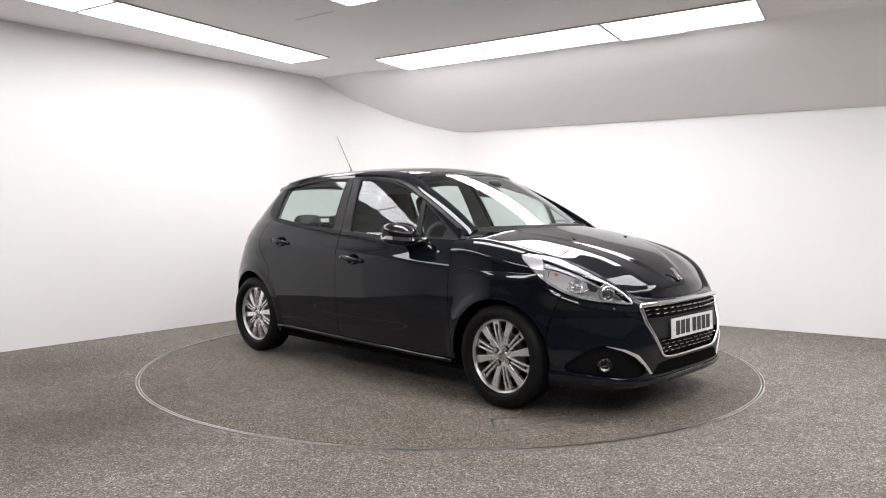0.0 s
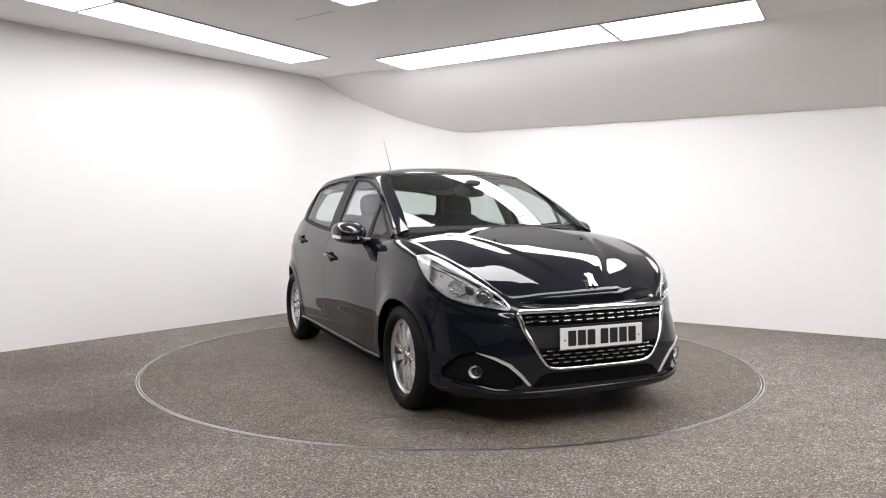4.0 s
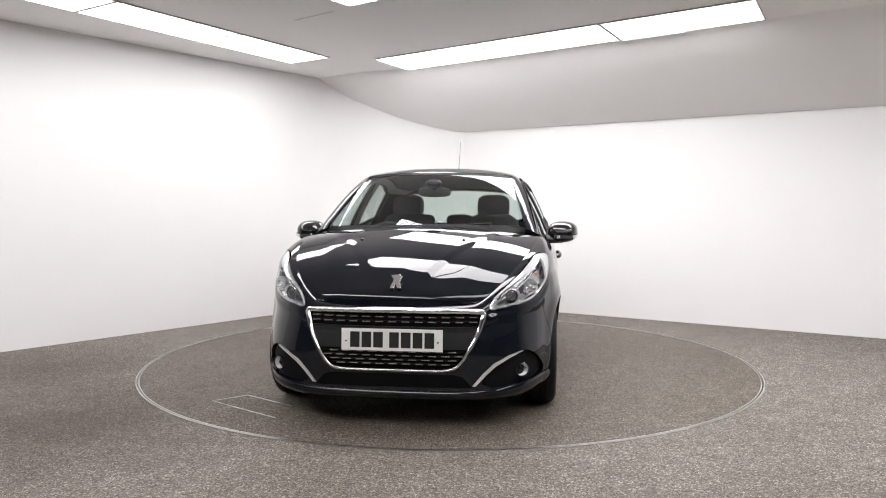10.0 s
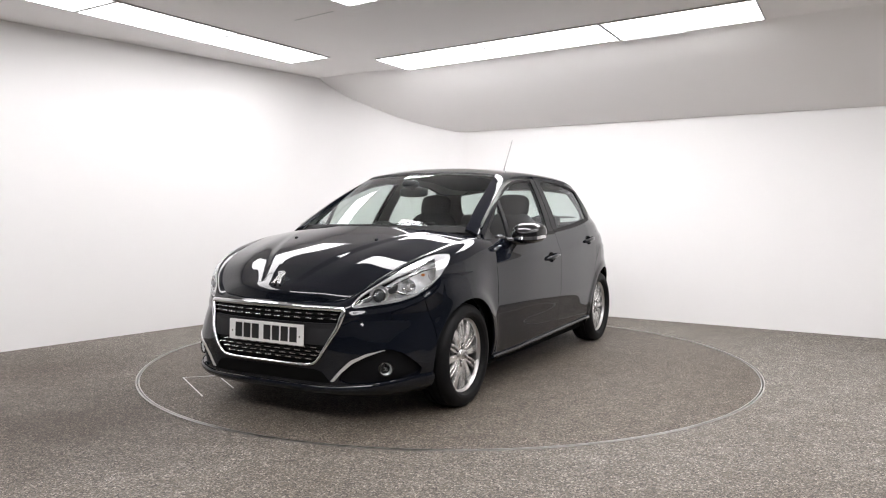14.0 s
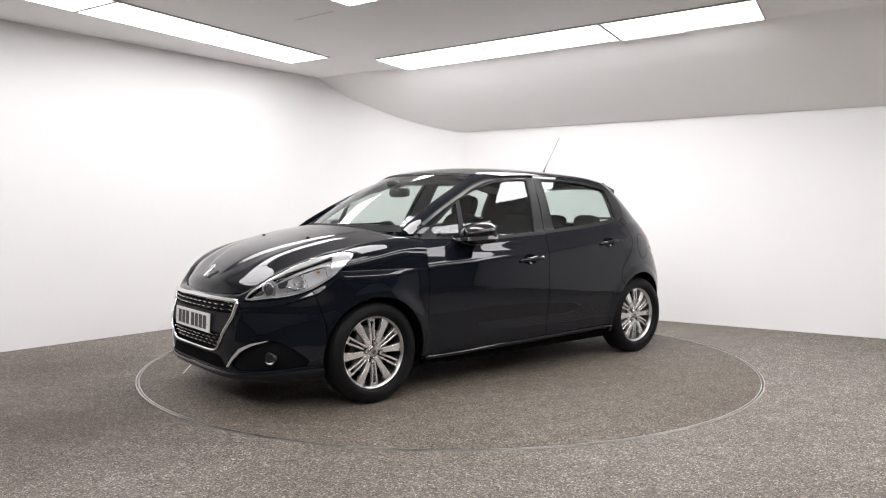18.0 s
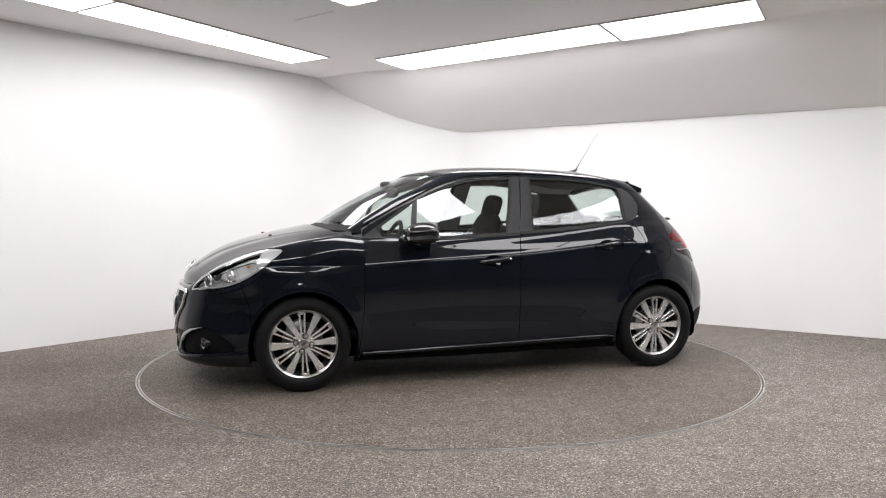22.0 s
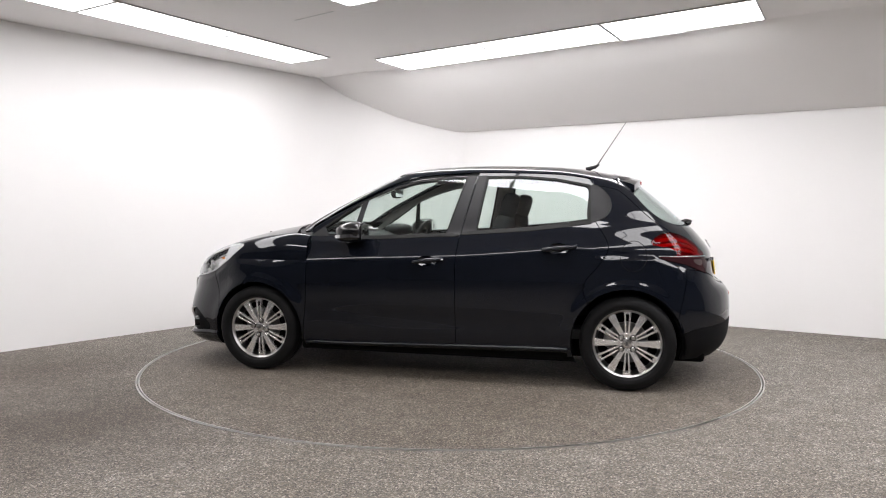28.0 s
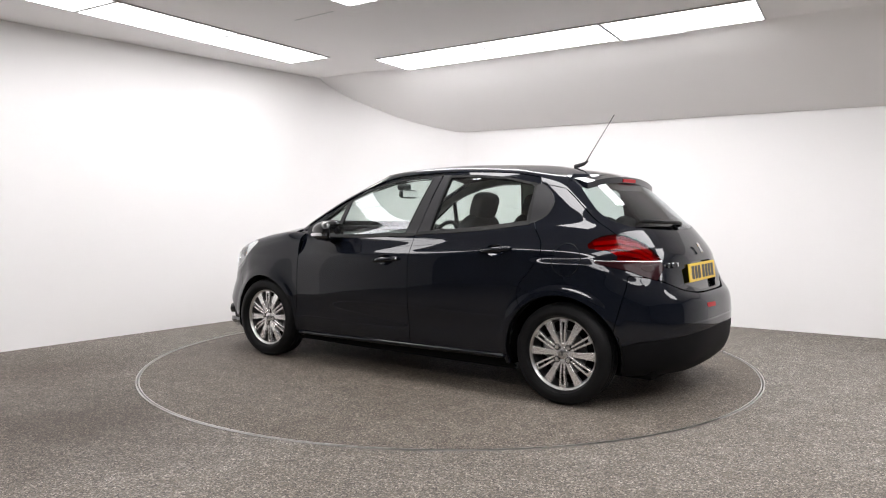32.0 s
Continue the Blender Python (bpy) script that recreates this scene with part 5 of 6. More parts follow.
def rear_lamps():
    q = lambda p: np.abs(p[..., 1]) + p[..., 0]
    strip_z = lambda p: 0.850 - 0.008 * np.clip((-0.70 - q(p)) / 0.5, 0, 1)
    for s in (1, -1):
        t = panel("tail_lamp", rear_surface, (22, 74), (0.70, 1.02), 100, 70, DARK_RED_M, car, tail_lamp_area, label="red wraparound tail lamp", thick=0.03, offset=-0.016, gap=-0.004, flip_y=s < 0)
        panel("red_lens", rear_surface, (22, 74), (0.70, 1.02), 120, 90, RED_M, t, within(tail_lamp_area, lambda p: p[..., 2] - strip_z(p) - 0.008), label="glossy red lens", thick=0.0, offset=0.002, gap=0.001, lip=False, flip_y=s < 0)
        panel("clear_lens", rear_surface, (22, 74), (0.70, 0.88), 90, 50, SMOKE_M, t, within(tail_lamp_area, lambda p: strip_z(p) - 0.006 - p[..., 2]), label="dark clear reversing lens", thick=0.015, offset=0.003, gap=0.001, flip_y=s < 0)
        panel("chrome_strip", rear_surface, (22, 78), (0.80, 0.89), 110, 90, SATIN_M, t, within(lambda p: np.where(p[..., 0] < -1.2, dz(TAILLAMP, -1)(p) + 0.002, -1), lambda p: 0.0026 - np.abs(p[..., 2] - strip_z(p))), label="thin chrome strip through the lamp", thick=0.01, offset=0.006, gap=0.0, flip_y=s < 0)
        cell = inside([(-1.01, 0.826), (-1.17, 0.826), (-1.15, 0.790), (-1.08, 0.786)], 1)
        panel("reversing_cell", rear_surface, (22, 74), (0.70, 0.88), 90, 50, CLEAR_CELL_M, t, within(tail_lamp_area, dz(cell, -1)), label="pale clear reversing cell", thick=0.003, offset=0.0045, gap=0.001, flip_y=s < 0)
        for k in range(3):
            z0 = 0.962 - 0.032 * k
            claw = polyline([(-0.70, z0 - 0.012), (-0.90, z0 + 0.0), (-1.06, z0 - 0.022), (-1.17, z0 - 0.07)], 0.010)
            panel("light_claw", rear_surface, (22, 74), (0.74, 1.02), 110, 90, RED_BODY_M, t, within(tail_lamp_area, dz(claw, -1), lambda p: p[..., 2] - strip_z(p) - 0.012), label="bright red light bar", thick=0.012, offset=-0.006, gap=0.0, flip_y=s < 0)
    refl = polyline([(0.090, 0.574), (0.205, 0.578)], 0.013)
    for s in (1,):
        panel("rear_reflector", rear_surface, (1, 30), (0.54, 0.62), 60, 40, RED_BODY_M, rear_bumper, lambda p: np.where(p[..., 0] < -1.5, yz(refl)(p), -1), label="red bumper reflector", thick=0.006, offset=0.003, gap=0.0, flip_y=s < 0)
    crease = polyline([(0.0, 0.492), (0.36, 0.491), (0.46, 0.483), (0.56, 0.466)], 0.006)
    for s in (1, -1):
        panel("bumper_groove", rear_surface, (0, 60), (0.44, 0.52), 110, 40, GLOSS_M, rear_bumper, lambda p: np.where(p[..., 0] < -1.4, yz(crease)(p), -1), label="dark moulded groove", thick=0.004, offset=0.001, gap=0.0, flip_y=s < 0)
    panel("plate_recess", rear_surface, (-32, 32), (0.64, 0.85), 50, 30, GLOSS_M, gate, plate_well, label="dark recess for the plate", thick=0.01, offset=-0.030, gap=-0.015, lip=False)
    plate(Vector((-1.828, 0, 0.762)), 7, YELLOW_PLATE_M, "yellow number plate with plain black bars", -1)
    for k in range(3):
        part("badge_bar", box(-1.783 - 0.014 * (2 - k), -1.770 - 0.014 * (2 - k), 0.392 + 0.030 * k, 0.413 + 0.030 * k, 0.810, 0.834, 0.002, 1), CHROME_M, gate, "small plain chrome badge bar")
    bm = prism([(-0.028, -0.045), (-0.008, -0.045), (0.0, -0.012), (0.012, -0.045), (0.032, -0.045), (0.022, 0.0), (0.032, 0.030), (0.010, 0.045), (-0.030, 0.038), (-0.012, 0.012)], 0, 0.008)
    bmesh.ops.recalc_face_normals(bm, faces=bm.faces)
    moved(bm, Matrix.Translation((-1.805, 0, 0.905)) @ Euler((radians(90), 0, radians(-90))).to_matrix().to_4x4() @ Matrix.Rotation(radians(-30), 4, "X") @ Matrix.Scale(0.75, 4))
    part("emblem", bm, CHROME_M, gate, "plain chrome tailgate emblem")
    # spoiler over the glass
    wing = lambda x, e: stack(x + 0.045 * e * e * np.clip((-1.16 - x) / 0.18, 0, 1), 0.545 * e, roof_z(x, 0.545 * e) + 0.005 + 0 * x)
    sp = part("roof_spoiler", shell(wing, (-1.16, -1.345), (-1, 1), 16, 40, lambda x, e: 0.010 + 0.028 * np.clip((-1.18 - x) / 0.13, 0, 1)), PAINT_M, car, "dark navy spoiler over the rear window")
    part("brake_light", box(-1.349, -1.320, -0.105, 0.105, 1.318, 1.340, 0.004, 2), RED_BODY_M, sp, "red high brake light")
    # rear wiper
    w = part("rear_wiper", tube([(-1.676, 0.0, 1.054), (-1.678, 0.10, 1.062), (-1.662, 0.26, 1.070), (-1.622, 0.42, 1.078)], [0.022, 0.018, 0.010, 0.006], 10, squash=0.6), TRIM_M, gate, "black rear wiper")
    part("wiper_blade", tube([(-1.664, 0.10, 1.058), (-1.646, 0.30, 1.062), (-1.604, 0.47, 1.070)], 0.006, 8), SEAL_M, w, "black rubber blade")
    part("wiper_cap", ball((-1.672, 0.0, 1.050), (0.026, 0.036, 0.020), 2.4, 20, 12), GLOSS_M, w, "black wiper hub")


def shell(surface, a_range, b_range, na, nb, depth):
    """A closed thick piece under a surface."""
    a, b = np.meshgrid(np.linspace(*a_range, na), np.linspace(*b_range, nb), indexing="ij")
    top = surface(a, b)
    low = top - np.stack([0 * a, 0 * a, depth(a, b)], -1)
    bm = bmesh.new()
    t = [[bm.verts.new(top[i, j]) for j in range(nb)] for i in range(na)]
    u = [[bm.verts.new(low[i, j]) for j in range(nb)] for i in range(na)]
    for g in (t, u):
        for i in range(na - 1):
            for j in range(nb - 1):
                bm.faces.new((g[i][j], g[i + 1][j], g[i + 1][j + 1], g[i][j + 1]))
    for i in range(na - 1):
        for j in (0, nb - 1):
            bm.faces.new((t[i][j], t[i + 1][j], u[i + 1][j], u[i][j]))
    for j in range(nb - 1):
        for i in (0, na - 1):
            bm.faces.new((t[i][j], t[i][j + 1], u[i][j + 1], u[i][j]))
    bmesh.ops.recalc_face_normals(bm, faces=bm.faces)
    return soft(bm, 40)


def small_outside():
    a = part("aerial", tube([(-0.955, 0, 1.434), (-1.02, 0, 1.452), (-1.05, 0, 1.470)], [0.020, 0.015, 0.006], 12, squash=0.8), TRIM_M, car, "thin black roof aerial leaning back")
    part("aerial_rod", tube([(-1.03, 0, 1.458), (-1.08, 0, 1.535), (-1.235, 0, 1.770)], [0.006, 0.0034, 0.0024], 8), ALLOY_DARK_M, a, "thin dark whip rod")
    for s in (1, -1):
        part("washer_jet", ball((1.423, s * 0.301, 0.962), (0.013, 0.010, 0.008), 2.4, 12, 8), TRIM_M, car, "small black washer jet")
    cowl = lambda u, v: stack(1.150 - 0.215 * u * u - 0.055 * v, 0.72 * u, 1.008 - 0.045 * u * u - 0.012 * v)
    panel("scuttle", cowl, (-1, 1), (-0.6, 1), 50, 6, TRIM_M, car, None, label="black plastic scuttle under the screen", thick=0.02)
    for y0, y1 in ((-0.20, 0.32), (0.18, 0.60)):
        base = Vector((1.09 - 0.24 * (y0 / 0.72) ** 2, y0, 1.022 - 0.02 * (y0 / 0.7) ** 2))
        end = Vector((1.035 - 0.24 * (y1 / 0.72) ** 2, y1, 1.050 - 0.02 * (y1 / 0.7) ** 2))
        w = part("wiper_arm", tube([base, base.lerp(end, 0.3) + Vector((0, 0, 0.010)), end], [0.013, 0.009, 0.005], 8, squash=0.7), TRIM_M, car, "black windscreen wiper arm")
        far = end + (end - base) * 0.22
        part("wiper_blade", tube([base.lerp(end, 0.25) + Vector((0.006, 0, -0.006)), far], 0.006, 8), SEAL_M, w, "black wiper blade")
    # black edge of the windscreen
    panel("screen_band", screen_surface, (-1, 1), (0.0, 0.075), 60, 5, SEAL_M, car, None, label="black printed edge of the windscreen", thick=0.0, offset=-0.0005, lip=False)
    panel("screen_band", screen_surface, (-1, 1), (0.955, 1.0), 60, 5, SEAL_M, car, None, label="black printed edge of the windscreen", thick=0.0, offset=-0.0005, lip=False)


LENS_EYE_M = material("dark_projector_glass", (0.05, 0.055, 0.06), 0.03, coat=1.0)
SMOKE_M = material("smoked_lens", (0.026, 0.009, 0.011), 0.06, spec=0.10)
LAMP_CHROME_M = material("faceted_lamp_chrome", (0.92, 0.925, 0.93), 0.18, 0.28)
LAMP_MASK_M = material("grey_lamp_mask", (0.035, 0.036, 0.038), 0.3)
CLEAR_CELL_M = material("pale_reversing_cell", (0.055, 0.040, 0.040), 0.35, spec=0.1)
side_trim()
mirrors()
grille_parts()
front_lamps()
rear_lamps()
small_outside()


# ---------------------------------------------------------------- wheels
def spoke_mesh(slotted):
    """A spoke along +x in the wheel's plane (x, z), its face towards +y."""
    bm = bmesh.new()

    def bar(pts, y0, y1):
        verts_a = [bm.verts.new((x, yo, z)) for x, z, yo in pts]
        verts_b = [bm.verts.new((x, yo - 0.022, z * 1.15)) for x, z, yo in pts]
        n = len(pts)
        bm.faces.new(verts_a), bm.faces.new(verts_b[::-1])
        for i in range(n):
            bm.faces.new((verts_a[i], verts_b[i], verts_b[(i + 1) % n], verts_a[(i + 1) % n]))

    if slotted:
        for s in (1, -1):
            bar([(0.048, s * 0.004, 0.004), (0.048, s * 0.013, 0.004), (0.120, s * 0.0175, 0.010), (0.206, s * 0.0230, 0.004), (0.206, s * 0.011, 0.004), (0.120, s * 0.0065, 0.010)], 0, 0)
        bar([(0.185, -0.020, 0.0055), (0.185, 0.020, 0.0055), (0.207, 0.023, 0.0035), (0.207, -0.023, 0.0035)], 0, 0)
        bar([(0.040, -0.013, 0.003), (0.040, 0.013, 0.003), (0.060, 0.013, 0.005), (0.060, -0.013, 0.005)], 0, 0)
    else:
        bar([(0.040, -0.0125, 0.004), (0.040, 0.0125, 0.004), (0.120, 0.0165, 0.010), (0.207, 0.0255, 0.004), (0.207, -0.0255, 0.004), (0.120, -0.0165, 0.010)], 0, 0)
    bmesh.ops.recalc_face_normals(bm, faces=bm.faces)
    bmesh.ops.bevel(bm, geom=bm.edges, offset=0.0022, segments=2, affect="EDGES")
    me = bpy.data.meshes.new("spoke")
    bm.to_mesh(me)
    bm.free()
    me.materials.append(ALLOY_M)
    return me


def wheels():
    r = 0.300
    face = 0.052

    def mesh(bm, mat):
        me = bpy.data.meshes.new("wheel_piece")
        bm.to_mesh(me)
        bm.free()
        me.materials.append(mat)
        return me

    barrel = mesh(lathe([(-0.085, 0.214), (-0.075, 0.200), (-0.02, 0.188), (0.02, 0.196), (0.046, 0.202), (0.050, 0.217), (-0.08, 0.217)], 72, "y", closed=True), BARREL_M)
    lip = mesh(lathe([(0.047, 0.2015), (0.055, 0.2025), (0.061, 0.206), (0.066, 0.213), (0.064, 0.217), (0.050, 0.217)], 72, "y", closed=True), RIM_M)
    treads = [(-0.088, 0.212), (-0.096, 0.245), (-0.090, 0.280), (-0.074, 0.2945), (-0.040, r - 0.001)]
    for g in (-0.036, -0.002, 0.032):
        treads += [(g, r), (g + 0.001, r - 0.007), (g + 0.007, r - 0.007), (g + 0.008, r)]
    treads += [(0.072, 0.2952), (0.088, 0.283), (0.0965, 0.262), (0.0985, 0.245), (0.092, 0.228), (0.080, 0.2205), (0.066, 0.2135), (0.05, 0.2135)]
    tyre = mesh(lathe(treads, 96, "y", closed=True), RUBBER_M)
    letters = mesh(lathe([(0.0972, 0.236), (0.0990, 0.240), (0.0995, 0.252), (0.0978, 0.256)], 96, "y", closed=True), RUBBER_M)
    hub = mesh(lathe([(0.01, 0.068), (face - 0.016, 0.066), (face - 0.010, 0.040), (face + 0.000, 0.034), (face + 0.003, 0.031)], 36, "y"), ALLOY_M)
    cap = mesh(lathe([(face + 0.0035, 0.030), (face + 0.006, 0.029), (face + 0.008, 0.022), (face + 0.0085, 0.002)], 36, "y"), SATIN_M)
    mark = prism([(-0.010, -0.015), (-0.003, -0.015), (0.0, -0.004), (0.004, -0.015), (0.011, -0.015), (0.007, 0.0), (0.011, 0.010), (0.003, 0.015), (-0.010, 0.012), (-0.004, 0.004)], 0, 0.002)
    bmesh.ops.recalc_face_normals(mark, faces=mark.faces)
    moved(mark, Matrix.Translation((0, face + 0.0095, 0)) @ Matrix.Rotation(radians(90), 4, "X"))
    mark = mesh(mark, ALLOY_DARK_M)
    bolt = mesh(lathe([(face - 0.03, 0.0135), (face + 0.001, 0.0135), (face + 0.006, 0.0125), (face + 0.007, 0.009), (face + 0.004, 0.008), (face + 0.004, 0.001)], 24, "y"), SATIN_M)
    pocket = mesh(lathe([(face - 0.014, 0.0195), (face + 0.002, 0.0195), (face + 0.002, 0.0145), (face - 0.014, 0.0145)], 20, "y", closed=True), GLOSS_M)
    disc = mesh(lathe([(-0.012, 0.130), (0.010, 0.130), (0.010, 0.070), (0.022, 0.066), (0.022, 0.045)], 48, "y"), BARREL_M)
    # Black plate added so the gaps between spokes read as shaded.
    back = mesh(lathe([(-0.05, 0.190), (-0.045, 0.192), (-0.045, 0.03)], 40, "y"), UNDER_M)
    caliper = mesh(ball((0.112, 0.0, 0.02), (0.035, 0.030, 0.060), 3, 16, 10), STEEL_M)
    wide, slot = spoke_mesh(False), spoke_mesh(True)
    for x, s, turn in ((1.269, 1, -57), (1.269, -1, 14), (-1.269, 1, 0), (-1.269, -1, 9)):
        w = new("wheel", barrel)
        w.parent = car
        w["label"] = "machined alloy wheel with a black tyre"
        w.location = (x, s * 0.738, r)
        w.rotation_euler = (0, radians(turn), 0 if s > 0 else math.pi)

        def add(name, me, m=Matrix.Identity(4), label=""):
            o = new(name, me)
            o.parent = w
            o.matrix_local = m
            if label:
                o["label"] = label
            return o

        add("rim_lip", lip, label="bright machined rim edge")
        add("tyre", tyre, label="black road tyre")
        add("sidewall_band", letters, label="raised black band on the sidewall")
        add("hub", hub)
        add("hub_cap", cap, label="satin hub cap with a plain mark")
        add("cap_mark", mark)
        add("brake_disc", disc, label="worn steel brake disc, darkened for shade behind the spokes")
        add("shade_plate", back, label="black plate added behind the brake to shade the spoke gaps")
        add("brake_caliper", caliper)
        for k in range(4):
            a = 45 + 90 * k
            m = Matrix.Translation((0.051 * math.cos(radians(a)), 0, 0.051 * math.sin(radians(a))))
            add("wheel_bolt", bolt, m)
            add("bolt_pocket", pocket, m)
        for k in range(12):
            m = Matrix.Translation((0, face - 0.004, 0)) @ Matrix.Rotation(radians(30 * k), 4, "Y")
            add("spoke", wide if k % 2 == 0 else slot, m, "machined alloy spoke")


wheels()


# ---------------------------------------------------------------- cabin, linings and underside
def pillow_seat(x, y, recline, parent_name, label):
    """A front seat: cushion, backrest, bolsters and headrest."""
    seat = part("front_seat", ball((x, y, 0.515), (0.26, 0.235, 0.085), 4.0, 32, 16), CLOTH_M, car, label)
    m = Euler((0, radians(-recline), 0)).to_matrix()
    base = Vector((x - 0.235, y, 0.52))
    part("backrest", ball(base + m @ Vector((0, 0, 0.27)), (0.068, 0.225, 0.342), 4.0, 32, 20, tilt=m), CLOTH_M, seat, "dark cloth backrest")
    for s in (-1, 1):
        part("bolster", ball(base + m @ Vector((0.045, s * 0.175, 0.23)), (0.055, 0.055, 0.24), 3.0, 18, 14, tilt=m), CLOTH_M, seat, "padded side bolster")
        part("headrest_post", tube([base + m @ Vector((0, s * 0.055, 0.56)), base + m @ Vector((0, s * 0.055, 0.64))], 0.006, 8), SATIN_M, seat, "steel headrest post")
    part("headrest", ball(base + m @ Vector((0.005, 0, 0.672)), (0.052, 0.132, 0.096), 3.4, 28, 18, tilt=m), CLOTH_M, seat, "dark cloth headrest")
    return seat


def cabin():
    for y in (0.355, -0.355):
        pillow_seat(-0.02, y, 17, "front_seat", "charcoal cloth front seat")
    bench = part("rear_seat", ball((-0.78, 0, 0.50), (0.26, 0.60, 0.09), 5.0, 40, 14), CLOTH_M, car, "charcoal cloth rear bench seat")
    m = Euler((0, radians(-20), 0)).to_matrix()
    part("backrest", ball((-1.06, 0, 0.74), (0.065, 0.60, 0.27), 5.0, 44, 20, tilt=m), CLOTH_M, bench, "dark cloth rear backrest")
    for y in (-0.36, 0.0, 0.36):
        part("headrest", ball((-1.175, y, 1.035), (0.045, 0.125, 0.058), 3.2, 24, 14, tilt=m), CLOTH_M, bench, "dark cloth rear headrest")
    # dashboard
    dash_fn = lambda x, e: stack(x, 0.68 * e, 0.955 - 0.10 * np.clip((0.66 - x) / 0.16, 0, 1) ** 2 + 0.018 * np.exp(-(((e + 0.52) / 0.28) ** 2)) * np.clip(1 - ((x - 0.66) / 0.2) ** 2, 0, 1) + 0 * e)
    d = part("dashboard", shell(dash_fn, (0.50, 1.10), (-1, 1), 24, 40, lambda x, e: 0.30 + 0 * x), CABIN_M, car, "dark plastic dashboard")
    part("instrument_hood", ball((0.60, -0.36, 0.975), (0.10, 0.17, 0.048), 2.6, 24, 14), CABIN_M, d, "dark hood over the dials")
    part("centre_screen", box(0.485, 0.50, -0.11, 0.11, 0.80, 0.93, 0.006, 2), GLOSS_M, d, "black touch screen")
    for y in (-0.60, 0.60, 0.17, -0.17):
        part("air_vent", lathe([(-0.005, 0.034), (0.006, 0.034), (0.007, 0.028)], 20, "x", (0.492, y, 0.875)), CABIN_M, d, "round dark air vent")
    # steering wheel on the right
    ring = bmesh.new()
    n, k = 40, 10
    rings = []
    for i in range(n):
        a = 2 * math.pi * i / n
        rings.append([ring.verts.new((0.017 * math.sin(2 * math.pi * j / k), (0.172 + 0.017 * math.cos(2 * math.pi * j / k)) * math.cos(a), (0.165 + 0.017 * math.cos(2 * math.pi * j / k)) * math.sin(a))) for j in range(k)])
    for i in range(n):
        for j in range(k):
            ring.faces.new((rings[i][j], rings[(i + 1) % n][j], rings[(i + 1) % n][(j + 1) % k], rings[i][(j + 1) % k])).smooth = True
    place = Matrix.Translation((0.415, -0.36, 0.885)) @ Matrix.Rotation(radians(-24), 4, "Y")
    sw = part("steering_wheel", moved(ring, place), CABIN_M, car, "small dark steering wheel")
    part("airbag_cover", moved(ball((0.005, 0, 0), (0.03, 0.075, 0.065), 3.0, 20, 12), place), CABIN_M, sw, "dark steering wheel centre")
    for y0, z0, y1, z1 in ((0.06, 0, 0.16, 0.01), (-0.06, 0, -0.16, 0.01), (0, -0.05, 0, -0.155)):
        part("wheel_spoke", moved(tube([(0.0, y0, z0), (0.0, y1, z1)], 0.016, 8, squash=0.6), place), CABIN_M, sw, "dark wheel spoke")
    part("steering_column", tube([(0.43, -0.36, 0.885), (0.68, -0.36, 0.80)], [0.035, 0.05], 12), CABIN_M, sw, "dark column cover")
    # mirror and visors
    rv = part("interior_mirror", ball((0.500, 0.0, 1.262), (0.020, 0.115, 0.036), 3.2, 28, 14), CABIN_M, car, "dark interior mirror under the screen")
    part("mirror_glass", box(0.4775, 0.4805, -0.100, 0.100, 1.236, 1.288, 0.001, 1), MIRROR_M, rv, "silvered mirror glass")
    part("mirror_stalk", tube([(0.515, 0, 1.275), (0.53, 0, 1.325)], [0.012, 0.03], 10), CABIN_M, rv)
    part("sensor_cover", ball((0.545, 0, 1.318), (0.045, 0.06, 0.030), 2.6, 20, 10), CABIN_M, rv, "black sensor cover")
    # parcel shelf, floor, tunnel
    part("parcel_shelf", box(-1.62, -1.18, -0.56, 0.56, 0.955, 0.975, 0.006, 2), CABIN_M, car, "dark parcel shelf")
    part("cabin_floor", box(-1.15, 1.0, -0.70, 0.70, 0.30, 0.36), CABIN_M, car, "dark cabin floor")
    part("centre_tunnel", box(-0.55, 0.62, -0.10, 0.10, 0.36, 0.58, 0.03, 3), CABIN_M, car, "dark centre tunnel")
    lever = part("gear_lever", tube([(0.22, 0, 0.56), (0.20, 0, 0.68)], [0.014, 0.010], 10), CABIN_M, car, "short gear lever")
    part("gear_knob", ball((0.20, 0, 0.70), (0.025, 0.022, 0.032), 2.4, 16, 10), SATIN_M, lever, "satin gear knob")
    part("bulkhead", box(1.0, 1.03, -0.70, 0.70, 0.25, 0.93), UNDER_M, car, "black bulkhead behind the engine")
    part("boot_floor", box(-1.72, -1.10, -0.60, 0.60, 0.40, 0.43), UNDER_M, car, "black boot floor")


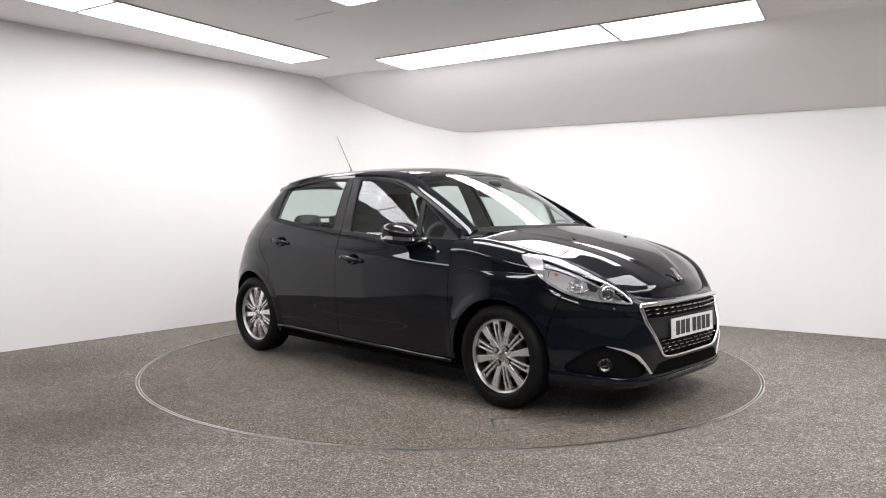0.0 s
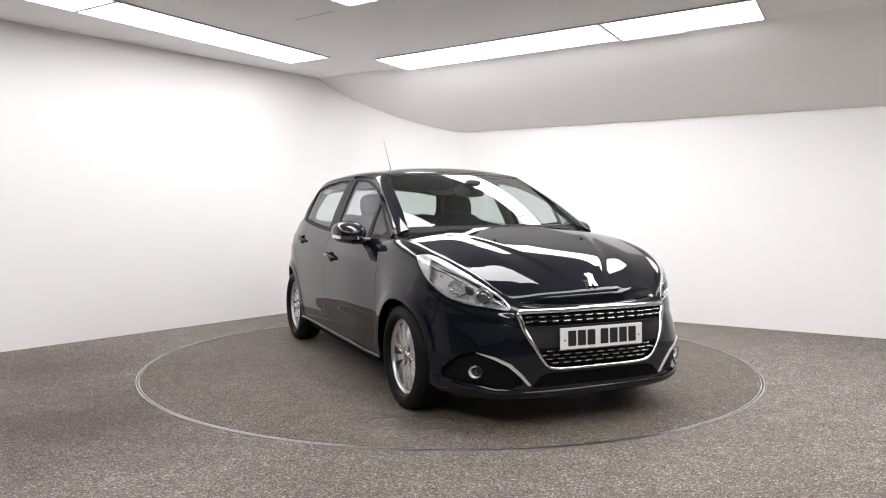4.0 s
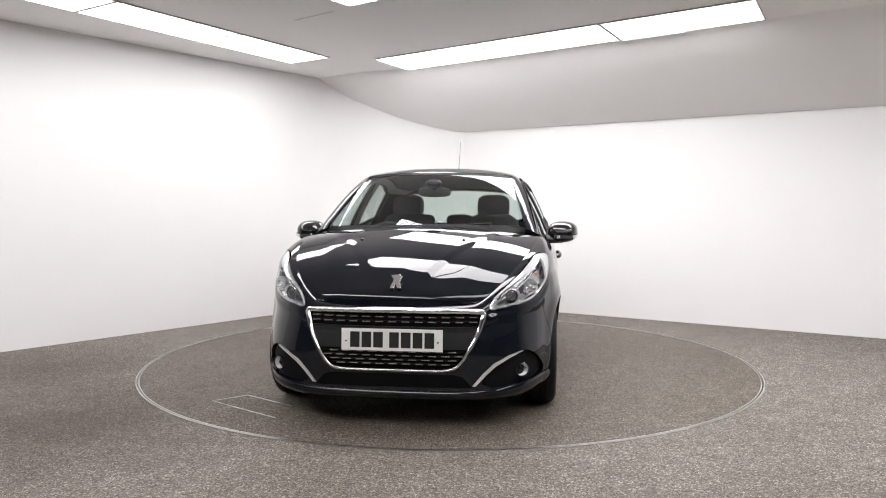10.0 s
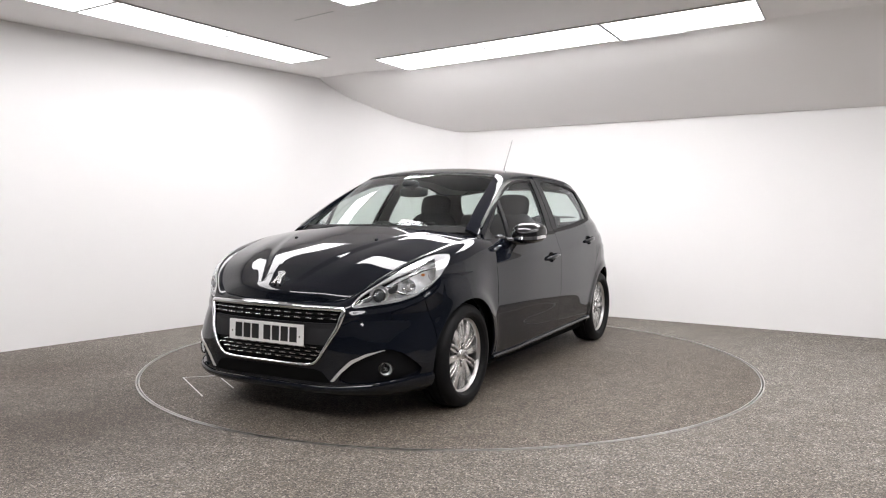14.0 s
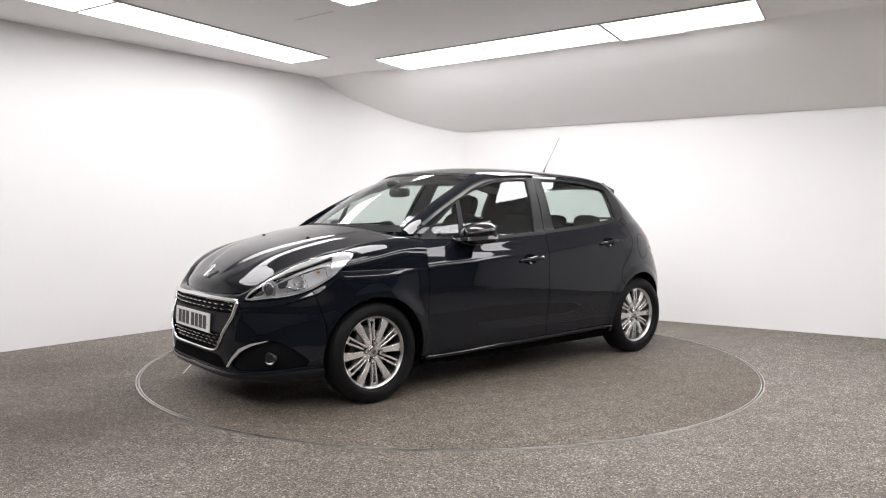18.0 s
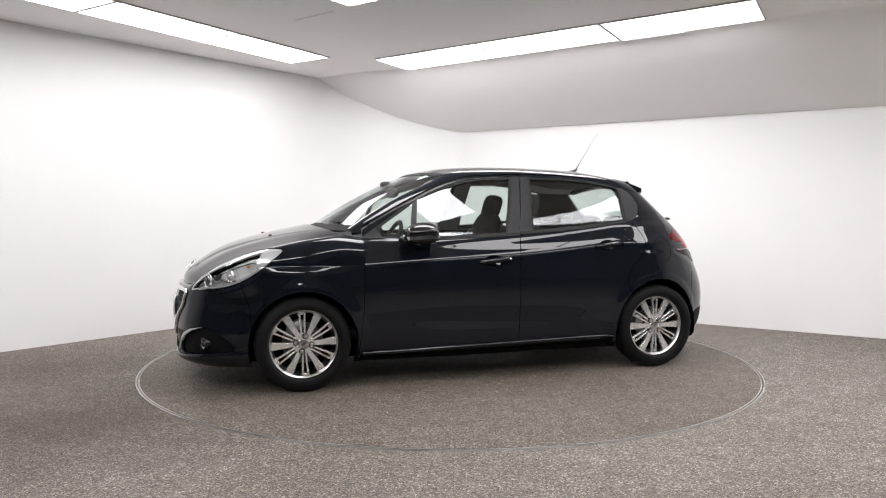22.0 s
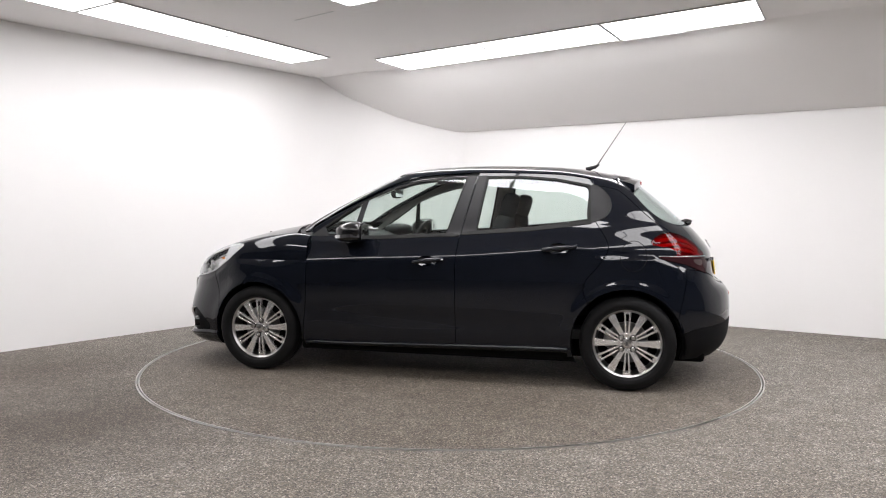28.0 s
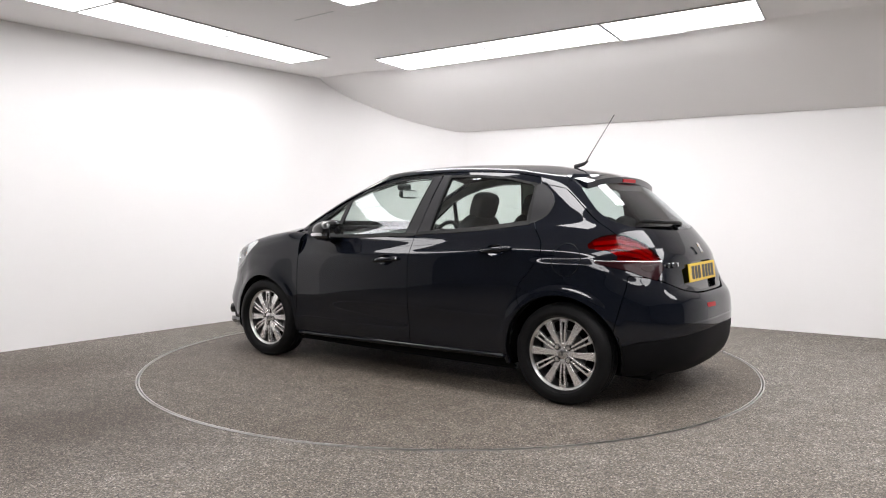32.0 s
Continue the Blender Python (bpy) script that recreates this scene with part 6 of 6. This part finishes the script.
def linings():
    """Inner skins behind the outer panels."""
    panel("headlining", roof_surface, (-1.28, 0.30), (-1, 1), 40, 30, LINING_M, car, None, label="grey cloth headlining", offset=-0.030, lip=False)
    fl = xz(front_light)
    rl = xz(rear_light)
    inner = lambda p: np.minimum(-fl(p), -np.where(p[..., 0] > -1.08, rl(p), -1))
    both("pillar_lining", side_surface, (-1.26, 0.90), (0.60, 1.28), 110, 60, PALE_TRIM_M, car, lambda p: np.minimum(inner(p), p[..., 2] - 0.97), label="pale grey pillar lining", offset=-0.030, gap=0.004, lip=False)
    door_in = lambda p: np.minimum(np.minimum(belt(p[..., 0]) + 0.018 - p[..., 2], p[..., 2] - 0.30), -in_arch_r(p) - 0.02)
    both("door_lining", side_surface, (-1.1, 0.88), (0.08, 0.85), 80, 50, CABIN_M, car, door_in, label="dark plastic door lining", offset=-0.055, lip=False)
    both("body_shell", side_back, (-1.25, 0.95), (0.0, 0.78), 90, 50, UNDER_M, car, lambda p: np.minimum(np.minimum(p[..., 2] - 0.15, -in_arch_r(p) - 0.0), np.minimum(-in_arch_f(p), belt(p[..., 0]) - 0.01 - p[..., 2])), label="dark body shell behind the panel joints", offset=-0.016, lip=False)
    both("inner_wing", front_surface, (26, 90), (0.1, 1.98), 80, 60, UNDER_M, car, less(lambda p: p[..., 2] - 0.22, in_arch_f), label="dark inner wing", offset=-0.060, lip=False)
    both("inner_quarter", rear_surface, (90, 20), (0.2, 1.30), 60, 60, UNDER_M, car, less(lambda p: p[..., 2] - 0.2, in_arch_r, back_glass, lambda p: p[..., 2] - 1.30, lambda p: np.where(p[..., 0] > -1.12, rl(p), -1)), label="dark inner quarter panel", offset=-0.035, lip=False, gap=-0.004)
    panel("gate_lining", rear_surface, (-45, 45), (0.6, 1.06), 50, 30, CABIN_M, gate, less(gate_area, back_glass), label="dark tailgate lining", offset=-0.045, lip=False)
    panel("nose_backing", front_surface, (-60, 60), (0.15, 1.9), 60, 30, UNDER_M, car, less(lambda p: p[..., 2] - 0.2, in_arch_f), label="dark structure behind the bumper", offset=-0.085, lip=False)
    both("lining_seal", side_surface, (-1.02, 0.86), (0.62, 1.0), 120, 70, SEAL_M, car, lambda p: np.maximum(np.minimum(fl(p) + 0.010, 0.006 - fl(p)), np.where(p[..., 0] > -1.08, np.minimum(rl(p) + 0.010, 0.006 - rl(p)), -1)), label="black rubber round the window inside", offset=-0.024, gap=0.0, thick=0.006)


def underside():
    part("underbody", box(-1.75, 1.75, -0.60, 0.60, 0.165, 0.235, 0.02, 2), UNDER_M, car, "black underbody")
    part("floor_pan", box(-0.88, 0.90, -0.78, 0.78, 0.170, 0.25, 0.02, 2), UNDER_M, car, "black floor pan")
    for x, r in ((1.269, 0.352), (-1.265, 0.360)):
        for s in (1, -1):
            bm = bmesh.new()
            n = 28
            rows = []
            for y in (0.50, 0.775):
                rows.append([bm.verts.new((x + r * math.cos(math.pi * (-0.06 + 1.12 * k / n)), s * y, 0.292 + r * math.sin(math.pi * (-0.06 + 1.12 * k / n)))) for k in range(n + 1)])
            for k in range(n):
                bm.faces.new((rows[0][k], rows[0][k + 1], rows[1][k + 1], rows[1][k])).smooth = True
            bm.faces.new(rows[0])
            part("arch_liner", bm, UNDER_M, car, "black wheel arch liner")
    part("exhaust", tube([(-1.2, -0.42, 0.225), (-1.62, -0.42, 0.225), (-1.70, -0.42, 0.215)], 0.022, 14), STEEL_M, car, "steel exhaust pipe")
    part("rear_axle", tube([(-1.269, -0.66, 0.29), (-1.22, -0.4, 0.25), (-1.22, 0.4, 0.25), (-1.269, 0.66, 0.29)], 0.035, 10), UNDER_M, car, "black rear axle beam")
    part("front_axle", tube([(1.269, -0.66, 0.29), (1.269, 0.66, 0.29)], 0.03, 10), UNDER_M, car, "black drive shaft")


cabin()
linings()
underside()


# ---------------------------------------------------------------- what turns
def motions():
    rows_table, rows_car = [], []
    for k in range(33):
        yaw = YAW0 + YAW_RATE * k
        turn = pose(0, 0, 0, 0, 0, yaw)
        rows_table.append((float(k), turn))
        rows_car.append((float(k), turn @ pose(CAR_X, CAR_Y, 0.0)))
    walk(table, rows_table)
    walk(car, rows_car)


motions()
